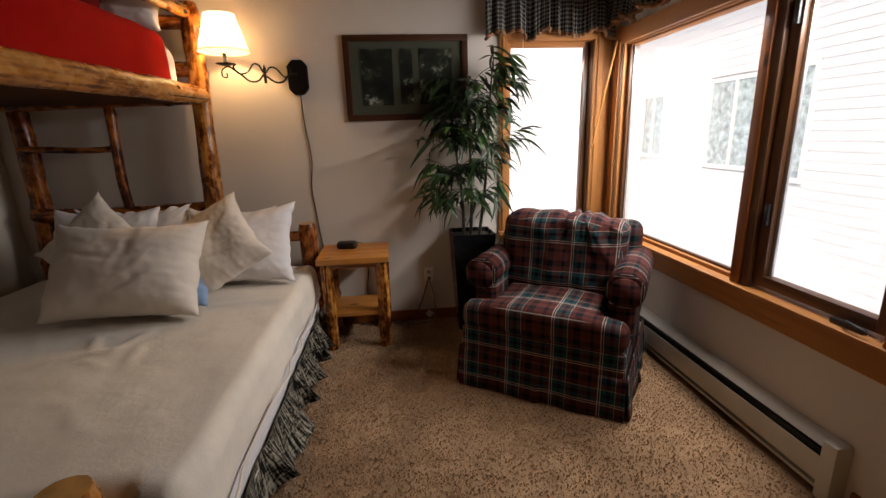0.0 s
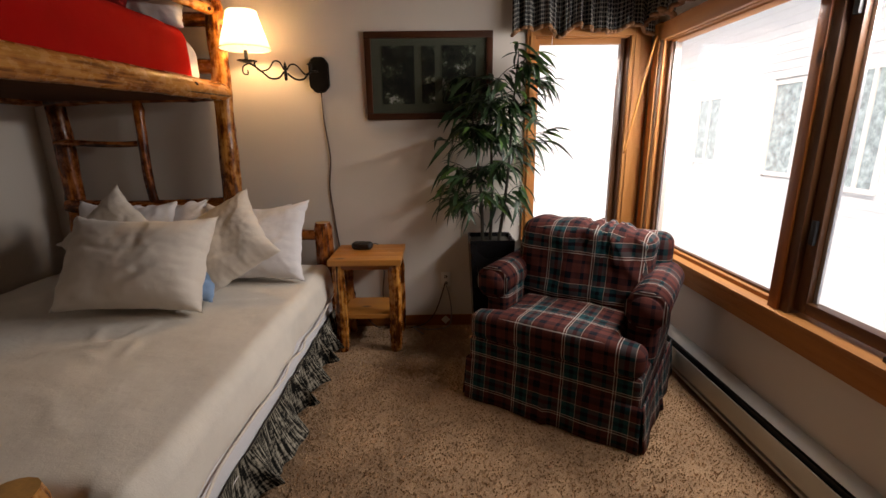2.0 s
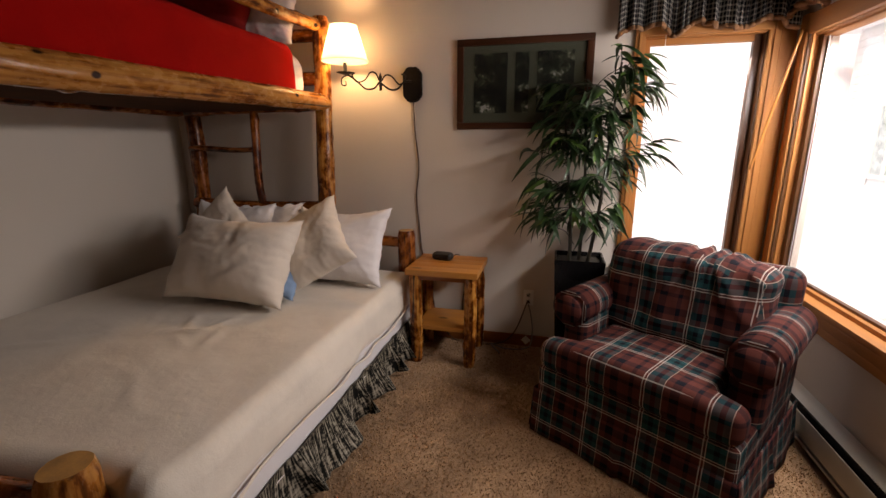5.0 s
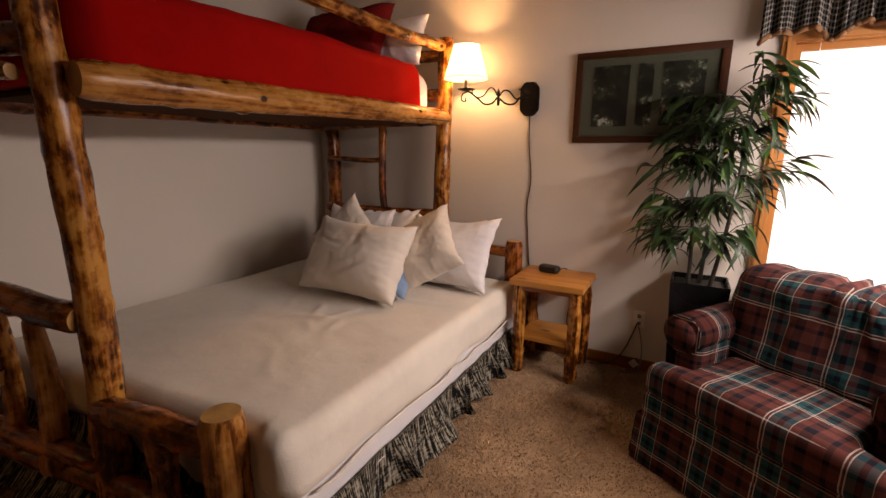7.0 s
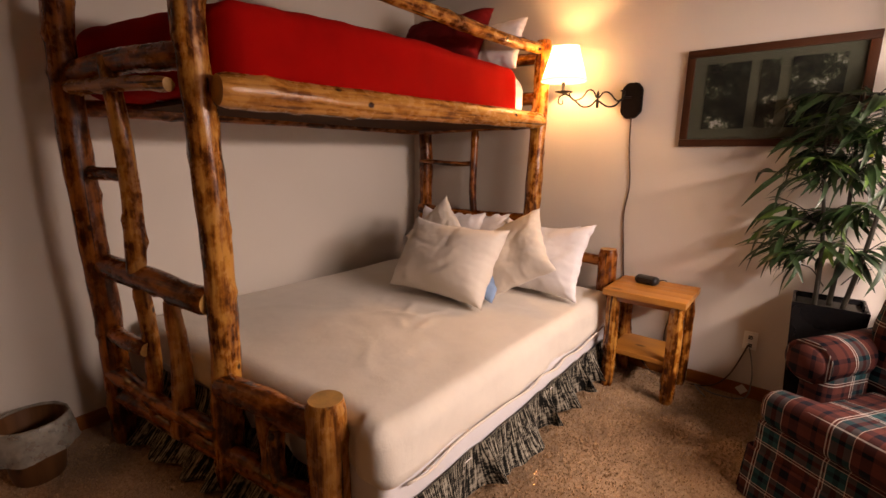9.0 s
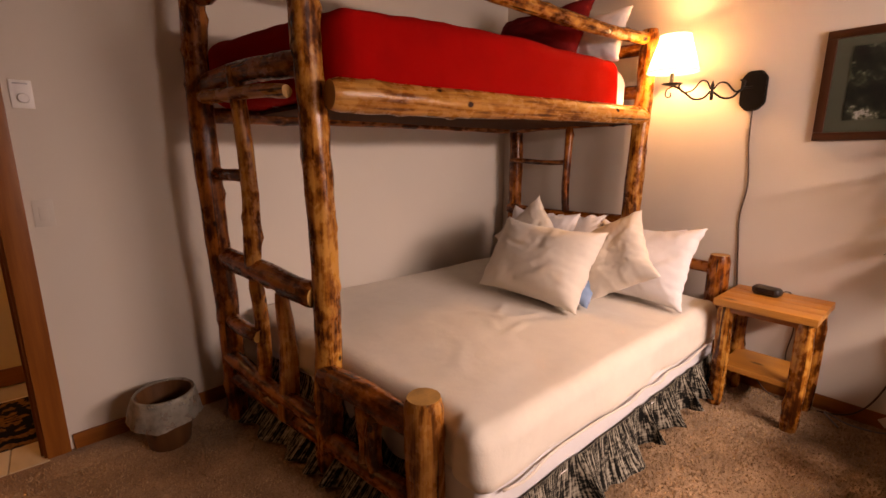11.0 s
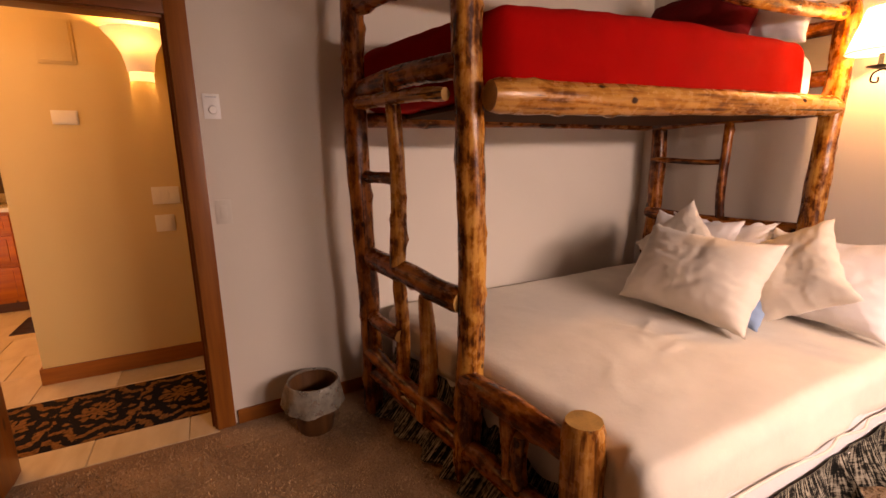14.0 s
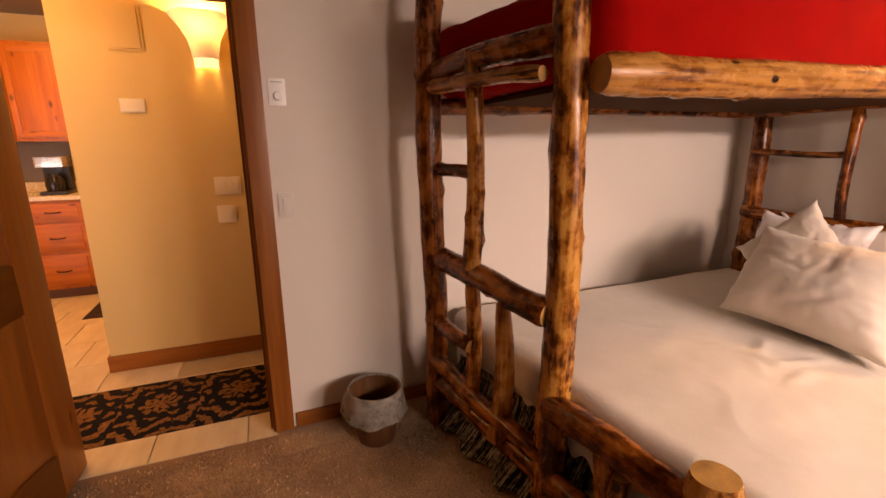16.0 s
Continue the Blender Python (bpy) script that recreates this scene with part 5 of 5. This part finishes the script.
# ---- swing-arm wall lamp ----
def wall_lamp():
    px, pz = -0.315, 1.855
    w = thing("swing_arm_lamp", (px, BACK, pz), "lit black iron swing-arm lamp with cream shade", "wall lamp")
    bm = bmesh.new()
    pts = [(-0.035, 0.115), (0.035, 0.115), (0.068, 0.075), (0.068, -0.075), (0.03, -0.115), (-0.03, -0.115), (-0.068, -0.075), (-0.068, 0.075)]
    f = bm.faces.new([bm.verts.new((x, 0, z)) for x, z in pts])
    ext = bmesh.ops.extrude_face_region(bm, geom=[f])
    bmesh.ops.translate(bm, vec=(0, -0.03, 0), verts=[v for v in ext["geom"] if isinstance(v, bmesh.types.BMVert)])
    bmesh.ops.bevel(bm, geom=bm.edges[:], offset=0.006, segments=2, affect="EDGES")
    put("back_plate", bm, IRON, w, "", Matrix.Translation((px, BACK, pz)), True, 40)
    a = Vector((px, BACK - 0.035, pz + 0.02))
    e = Vector((-0.715, 3.36, pz + 0.02))
    d = (e - a).normalized()
    up = Vector((0, 0, 1))

    def at(f, z):
        return a + (e - a) * f + up * z

    arm = put("arm", bm_tube(smooth_path([at(0, 0), at(0.12, -0.005), at(0.22, -0.05), at(0.34, -0.055), at(0.46, -0.02)]), 0.0065), IRON, w, "", None, True)
    put("scroll", bm_tube(smooth_path([at(0.46, 0.0), at(0.4, 0.035), at(0.31, 0.03), at(0.2, -0.02), at(0.12, 0.0), at(0.1, 0.035), at(0.16, 0.045)]), 0.005), IRON, arm, "", None, True)
    put("joint", bm_lathe([(0.009, -0.06), (0.011, -0.02), (0.008, 0), (0.011, 0.03), (0.0, 0.06)], 12), IRON, arm, "", Matrix.Translation(at(0.48, -0.005)), True)
    put("scroll", bm_tube(smooth_path([at(0.5, 0.0), at(0.55, 0.045), at(0.63, 0.05), at(0.72, 0.0), at(0.84, -0.01), at(0.9, 0.03), at(0.86, 0.045)]), 0.005), IRON, arm, "", None, True)
    put("scroll", bm_tube(smooth_path([at(0.5, -0.01), at(0.58, -0.05), at(0.7, -0.055), at(0.8, -0.02), at(0.92, 0.02), at(1.0, 0.035)]), 0.006), IRON, arm, "", None, True)
    put("scroll", bm_tube(smooth_path([at(0.97, 0.03), at(1.05, 0.01), at(1.06, -0.03), at(1.0, -0.035), at(1.0, -0.01)]), 0.0045), IRON, arm, "", None, True)
    put("drip_pan", bm_lathe([(0.012, 0.0), (0.055, 0.012), (0.058, 0.016), (0.012, 0.008), (0.012, 0.075), (0.0, 0.078)], 20), IRON, w, "", Matrix.Translation(e + up * 0.03), True)
    sh = put("shade", bm_lathe([(0.150, 0.0), (0.138, 0.045), (0.118, 0.11), (0.098, 0.175), (0.088, 0.215)], 40, False), SHADE, w, "glowing cream paper shade", Matrix.Translation(e + up * 0.115), True)
    for r, z in ((0.151, 0.0), (0.089, 0.215)):
        ring = [Vector((r * math.cos(t), r * math.sin(t), z)) for t in np.linspace(0, 6.2832, 40)]
        put("shade_trim", bm_tube(ring, 0.003, 6), LINEN, sh, "", Matrix.Translation(e + up * 0.115), True)
    put("bulb", bm_lathe([(0.0, 0), (0.012, 0.004), (0.02, 0.03), (0.022, 0.05), (0.0, 0.075)], 16, False), BULB, w, "lit bulb", Matrix.Translation(e + up * 0.13), True)
    c = thing("lamp_cord", (px, BACK, 0.6), "brown lamp cord hanging down the wall", "cord")
    tube("cord", [(px + 0.005, BACK - 0.012, pz - 0.11), (px + 0.01, BACK - 0.008, 1.55), (px + 0.035, BACK - 0.008, 1.3), (px + 0.015, BACK - 0.008, 1.1), (px + 0.03, BACK - 0.008, 0.9), (px + 0.06, BACK - 0.01, 0.62), (px + 0.13, BACK - 0.02, 0.3), (px + 0.3, BACK - 0.04, 0.012), (0.3, BACK - 0.06, 0.012), (0.44, BACK - 0.03, 0.1), (0.53, BACK - 0.02, 0.35)], 0.0045, CORD, c)
    c2 = thing("power_cord", (0.55, BACK, 0.1), "grey power cord from outlet to floor", "cord")
    tube("cord", [(0.537, BACK - 0.02, 0.33), (0.56, BACK - 0.03, 0.25), (0.575, BACK - 0.03, 0.12), (0.55, BACK - 0.06, 0.012), (0.4, BACK - 0.12, 0.012), (0.28, BACK - 0.06, 0.012), (0.36, BACK - 0.2, 0.012)], 0.0045, GREY_CORD, c2)


wall_lamp()


# ---- framed picture ----
def picture():
    x0, x1, z0, z1, y = 0.0, 0.87, 1.555, 2.125, BACK
    p = thing("framed_picture", ((x0 + x1) / 2, y, z0), "brown framed woodland triptych with green mat", "picture")
    f = 0.044
    for a, b, c, d in ((x0, x1, z0, z0 + f), (x0, x1, z1 - f, z1), (x0, x0 + f, z0 + f, z1 - f), (x1 - f, x1, z0 + f, z1 - f)):
        slab("frame_rail", a, b, y - 0.028, y - 0.002, c, d, FRAME_WOOD, p, bevel=0.008)
    slab("mat_board", x0 + f, x1 - f, y - 0.012, y - 0.004, z0 + f, z1 - f, MAT_GREEN, p, bevel=0)
    for a, b, s in ((0.115, 0.335, 1.0), (0.385, 0.475, 5.0), (0.525, 0.755, 9.0)):
        slab("print", a, b, y - 0.016, y - 0.012, z0 + 0.105, z1 - 0.09, make_photo("woodland_print", s), p, "dark woodland print", 0)
    g = slab("glass", x0 + f, x1 - f, y - 0.020, y - 0.018, z0 + f, z1 - f, GLASS, p, bevel=0)
    g.visible_shadow = False


picture()


# ---- bamboo palm ----
def leaf_mesh(name, length, width, droop, mat, seed):
    bm = bmesh.new()
    n = 6
    rows = []
    for i in range(n + 1):
        t = i / n
        w = width * math.sin(math.pi * min(1, 0.08 + 0.92 * t)) ** 0.8 * (1 - 0.35 * t) if i < n else 0.0008
        z = -droop * length * t * t
        x = length * t * (1 - 0.15 * droop * t)
        rows.append([bm.verts.new((x, s * w, z + (0.35 * w if s else 0))) for s in (-1, 0, 1)])
    for a, b in zip(rows, rows[1:]):
        for k in range(2):
            bm.faces.new((a[k], a[k + 1], b[k + 1], b[k]))
    me = bpy.data.meshes.new(name)
    bm.to_mesh(me)
    bm.free()
    me.materials.append(mat)
    me.polygons.foreach_set("use_smooth", [True] * len(me.polygons))
    return me


def palm():
    cx, cy = 0.855, 3.42
    pot = thing("planter", (cx, cy, 0), "tall square black glossy planter", "planter")
    bm = bmesh.new()
    outer = [(0.115, 0.0), (0.155, 0.745), (0.142, 0.745), (0.138, 0.70)]
    rings = [[bm.verts.new((sx * r, sy * r * 0.92, z)) for sx, sy in ((-1, -1), (1, -1), (1, 1), (-1, 1))] for r, z in outer]
    for a, b in zip(rings, rings[1:]):
        for k in range(4):
            bm.faces.new((a[k], a[(k + 1) % 4], b[(k + 1) % 4], b[k]))
    bm.faces.new(rings[0])
    bmesh.ops.bevel(bm, geom=bm.edges[:], offset=0.004, segments=2, affect="EDGES")
    put("pot", bm, BLACK, pot, "", Matrix.Translation((cx, cy, 0)), True, 40)
    put("soil", bm_box(0.27, 0.25, 0.02), SOIL, pot, "dark moss", Matrix.Translation((cx, cy, 0.705)))
    pl = thing("bamboo_palm", (cx, cy, 0.71), "artificial bamboo palm with dark narrow leaves", "plant")
    rng = random.Random(11)
    meshes = [leaf_mesh("leaf", ln, w, dr, mt, i) for i, (ln, w, dr, mt) in enumerate([(0.16, 0.015, 0.35, LEAF), (0.19, 0.017, 0.5, LEAF), (0.14, 0.014, 0.2, LEAF), (0.17, 0.016, 0.35, LEAF_LIGHT), (0.20, 0.017, 0.7, LEAF)])]
    canes = [((-0.06, -0.02), (-0.13, -0.03), 1.66), ((0.0, 0.03), (-0.01, 0.01), 1.84), ((0.055, -0.01), (0.17, -0.03), 1.92)]
    count = 0
    limits = (BACK - 0.04)
    for (ax, ay), (bx, by), top in canes:
        path = [(cx + ax + (bx - ax) * f + 0.012 * math.sin(5 * f), cy + ay + (by - ay) * f, 0.71 + (top - 0.71) * f) for f in np.linspace(0, 1, 9)]
        put("cane", bm_tube(smooth_path(path, 4), [0.0125 - 0.007 * i / 32 for i in range(33)], 8), CANE, pl, "", None, True)
        z = 1.0 if top > 1.9 else 0.95
        while z < top + 0.02:
            f = (z - 0.71) / (top - 0.71)
            o = Vector((cx + ax + (bx - ax) * f, cy + ay + (by - ay) * f, z))
            for _ in range(4):
                az = rng.uniform(0, 6.283)
                reach = rng.uniform(0.12, 0.27) * (1.0 if z < 1.6 else 0.8)
                tip = o + Vector((math.cos(az) * reach, math.sin(az) * reach * 0.7, rng.uniform(0.02, 0.15)))
                tip.y = min(tip.y, limits)
                put("branch", bm_tube(smooth_path([o, (o + tip) / 2 + Vector((0, 0, 0.03)), tip], 3), 0.0028, 5), CANE, pl, "", None, True)
                for k in range(rng.randint(8, 12)):
                    g = 0.4 + 0.6 * k / 7
                    base = o + (tip - o) * g + Vector((0, 0, 0.03 * (1 - g)))
                    a2 = az + rng.uniform(-1.25, 1.25)
                    ln = 0.18
                    if base.y + math.sin(a2) * ln > limits:
                        a2 = -abs(a2) if math.sin(a2) > 0 else a2
                        a2 = math.atan2(min(math.sin(a2), (limits - base.y) / ln), math.cos(a2))
                    mm = Matrix.Translation(base) @ Matrix.Rotation(a2, 4, "Z") @ Matrix.Rotation(rng.uniform(-0.3, 0.6), 4, "Y") @ Matrix.Rotation(rng.uniform(-0.7, 0.7), 4, "X")
                    mm = mm @ Matrix.Scale(rng.uniform(0.75, 1.15), 4)
                    o2 = new("leaf", rng.choice(meshes))
                    o2.parent, o2.matrix_parent_inverse, o2.matrix_basis = pl, WORLD[pl].inverted(), mm
                    count += 1
            z += rng.uniform(0.10, 0.15) * (1.0 if z > 1.15 else 1.5)
    # one low spray beside the canes
    for k, (a2, p) in enumerate(((2.75, 0.1), (3.0, 0.35), (3.3, 0.1), (2.9, -0.1), (3.5, 0.5), (0.2, 0.2), (-0.3, 0.0), (0.0, 0.4))):
        side = -1 if k < 5 else 1
        mm = Matrix.Translation((cx + side * 0.13, cy - 0.05, 0.93 + 0.02 * k / 3)) @ Matrix.Rotation(a2, 4, "Z") @ Matrix.Rotation(p, 4, "Y")
        o2 = new("leaf", meshes[k % 5])
        o2.parent, o2.matrix_parent_inverse, o2.matrix_basis = pl, WORLD[pl].inverted(), mm
    for s, z in ((-0.12, 0.92), (0.11, 0.94)):
        put("branch", bm_tube(smooth_path([(cx + s * 0.3, cy, z - 0.1), (cx + s * 0.8, cy - 0.03, z - 0.01), (cx + s * 1.2, cy - 0.05, z + 0.01)], 4), 0.003, 5), CANE, pl, "", None, True)
    tag = slab("price_tag", cx + 0.005, cx + 0.05, cy - 0.12, cy - 0.118, 1.50, 1.545, plain("lime_tag", (0.45, 0.55, 0.03), 0.5), pl, "small lime green tag", 0)
    return tag


palm()


# ---- baseboard heater ----
def heater():
    h = thing("baseboard_heater", (EAST, 2.4, 0), "cream enamel electric baseboard heater under the window", "baseboard heater")
    x, y0, y1 = EAST, 1.47, 3.56
    slab("back_plate", x - 0.012, x, y0, y1, 0.03, 0.245, HEATER, h)
    put("top_cover", bm_sheet(1, 6, lambda u, v: Vector((x - 0.005 - 0.06 * v, y0 + 0.03 + (y1 - y0 - 0.06) * u, 0.25 - 0.03 * v ** 2.2)), 0.003), HEATER, h, "", None, True, 40)
    slab("front_cover", x - 0.069, x - 0.064, y0 + 0.05, y1 - 0.05, 0.065, 0.175, HEATER, h, bevel=0.002)
    slab("heating_element", x - 0.055, x - 0.015, y0 + 0.06, y1 - 0.06, 0.07, 0.197, DARK_METAL, h, bevel=0)
    slab("bottom_lip", x - 0.066, x - 0.012, y0 + 0.05, y1 - 0.05, 0.03, 0.045, HEATER, h, bevel=0.002)
    for a, b in ((y0, y0 + 0.06), (y1 - 0.06, y1)):
        slab("end_cap", x - 0.074, x - 0.001, a, b, 0.0, 0.255, HEATER, h, bevel=0.006)


heater()


# ---- valance and blind wand ----
def valance():
    v = thing("valance", (1.5, BACK, 2.1), "gathered navy gingham valance with brown fringe", "valance")
    runs = [("back_panel", lambda u: (0.985 + 0.93 * u, BACK - 0.075), (0, -1), 1.0, 2.075), ("side_panel", lambda u: (EAST - 0.075, BACK - 0.075 - 0.85 * u), (-1, 0), 0.9, 2.13)]
    for name, line, (nx, ny), width, zb in runs:
        def hem(u, zb=zb):
            return zb + 0.055 * abs(math.sin(u * 9.4)) + 0.012 * math.sin(u * 31)

        def fn(u, w, line=line, nx=nx, ny=ny, hem=hem):
            x, y = line(u)
            o = (0.026 * math.sin(u * 58 + 2 * math.sin(u * 13)) + 0.012 * math.sin(u * 141 + 3 * math.sin(u * 17))) * (0.4 + 0.6 * w) + 0.02 * w
            return Vector((x + nx * o, y + ny * o, 2.46 + (hem(u) - 2.46) * w))

        bm = bm_sheet(380, 10, fn)
        sheet_uv(bm, 380, 10, width * 2.2, 0.38)
        p = put(name, bm, GINGHAM, v, "", None, True)
        put("fringe", bm_tube([fn(i / 380, 1.0) + Vector((0, 0, 0.004 * noise.noise((i * 0.9, 1, 2)))) for i in range(381)], [0.013 + 0.004 * noise.noise((i * 0.7, 5, 1)) for i in range(381)], 6), FRINGE, p, "brown fringe", None, True)
    slab("rod", 0.98, EAST - 0.04, BACK - 0.09, BACK - 0.06, 2.44, 2.47, WHITE_PAINT, v, "white rod")


valance()
wd = thing("blind_wand", (1.9, BACK, 1.3), "pale wooden wand hanging askew at the window corner", "wand")
tube("wand", [(1.93, 3.47, 2.06), (1.86, 3.49, 1.68), (1.795, 3.51, 1.31)], 0.008, PINE[2], wd)


# ---- waste bin ----
def bin_():
    x, y = -1.92, 0.585
    b = thing("waste_bin", (x, y, 0), "brown wooden waste bin with a white plastic liner", "waste bin")
    put("body", bm_lathe([(0.0, 0.0), (0.092, 0.0), (0.096, 0.01), (0.132, 0.285), (0.125, 0.285), (0.090, 0.012), (0.0, 0.012)], 32, False), SASH[2], b, "", Matrix.Translation((x, y, 0)), True, 50)

    def fn(u, v):
        a = 6.28318 * u
        out = 1 if v > 0.45 else 0
        if v < 0.45:
            r, z = 0.112 + 0.024 * v / 0.45, 0.16 + 0.14 * v / 0.45
        else:
            w = (v - 0.45) / 0.55
            r, z = 0.138 + 0.022 * w, 0.30 - 0.15 * w
        crinkle = 0.006 * noise.noise((math.cos(a) * 6, math.sin(a) * 6, v * 9)) + (0.012 * max(0, v - 0.45) * math.sin(a * 7 + 4 * v)) * out
        bunch = 0.05 * math.exp(-((a - 4.4) / 0.35) ** 2) * out * max(0, v - 0.45)
        return Vector(((r + crinkle + bunch) * math.cos(a), (r + crinkle + bunch) * math.sin(a), z + 0.015 * math.sin(a * 3) * max(0, v - 0.5)))

    put("liner", bm_sheet(64, 16, fn), LINER, b, "white plastic liner", Matrix.Translation((x, y, 0)), True)


bin_()


# ---- hall tiles ----
def tiles():
    first = None
    for i in range(9):
        for j in range(9):
            w, h = 0.45, 0.45
            x0 = -2.135 - (i + 1) * w
            y0 = -3.2 + j * h + (0.2 if i % 2 else 0)
            if x0 < HX and y0 > -0.95:
                continue
            m = Matrix.Translation((x0 + w / 2, y0 + h / 2, -0.006))
            if first is None:
                first = put("tile", bm_box(w - 0.006, h - 0.006, 0.012, 0.002, 1), TILE, hall_floor, "", m)
            else:
                again(first, m, hall_floor)


WORLD[hall_floor] = Matrix.Translation(hall_floor.matrix_basis.translation)
tiles()


# ---- carpet pile, last ----
def carpet_pile():
    rng = np.random.default_rng(5)
    n = 150000
    x, y = rng.uniform(-2.1, 1.9, n), rng.uniform(-0.85, 3.56, n)
    keep = ~((x < -0.45) & (y > 1.35)) & (x > -2.13 - 0.04 * y + 0.02)
    x, y = x[keep], y[keep]
    n = len(x)
    a, lean, hgt, w = rng.uniform(0, 6.283, n), rng.uniform(0.0, 0.007, n), rng.uniform(0.005, 0.010, n), rng.uniform(0.0016, 0.0032, n)
    la = rng.uniform(0, 6.283, n)
    dx, dy = np.cos(a) * w, np.sin(a) * w
    tx, ty = x + np.cos(la) * lean, y + np.sin(la) * lean
    z = np.zeros(n) - 0.001
    co = np.stack([np.stack([x - dx, y - dy, z], 1), np.stack([x + dx, y + dy, z], 1), np.stack([tx + dx, ty + dy, hgt], 1), np.stack([tx - dx, ty - dy, hgt], 1)], 1).reshape(-1, 3)
    me = bpy.data.meshes.new("carpet_pile")
    me.from_pydata(co.tolist(), [], np.arange(4 * n).reshape(-1, 4).tolist())
    m = Mat("carpet_tuft", 1.0, 0, 0.1)
    rnd = m.n("NewGeometry").outputs["Random Per Island"]
    v = m.coords(offset_by_object=False)
    c = m.ramp(rnd, (0.0, (0.33, 0.20, 0.105)), (0.35, (0.49, 0.31, 0.17)), (1.0, (0.66, 0.45, 0.265)))
    c = m.mix(m.ramp(m.noise(v, 9, 4), (0.42, 0.6), (0.58, 0.0)), c, (0.28, 0.175, 0.10))
    c = m.mix(m.ramp(m.noise(v, 2.2, 4), (0.40, 0.6), (0.60, 0.0)), c, (0.33, 0.21, 0.12))
    m.colour(c)
    me.materials.append(m.m)
    tagged(new("carpet_pile", me), "short beige and brown carpet tufts", "carpet pile", "", "stuff")


carpet_pile()
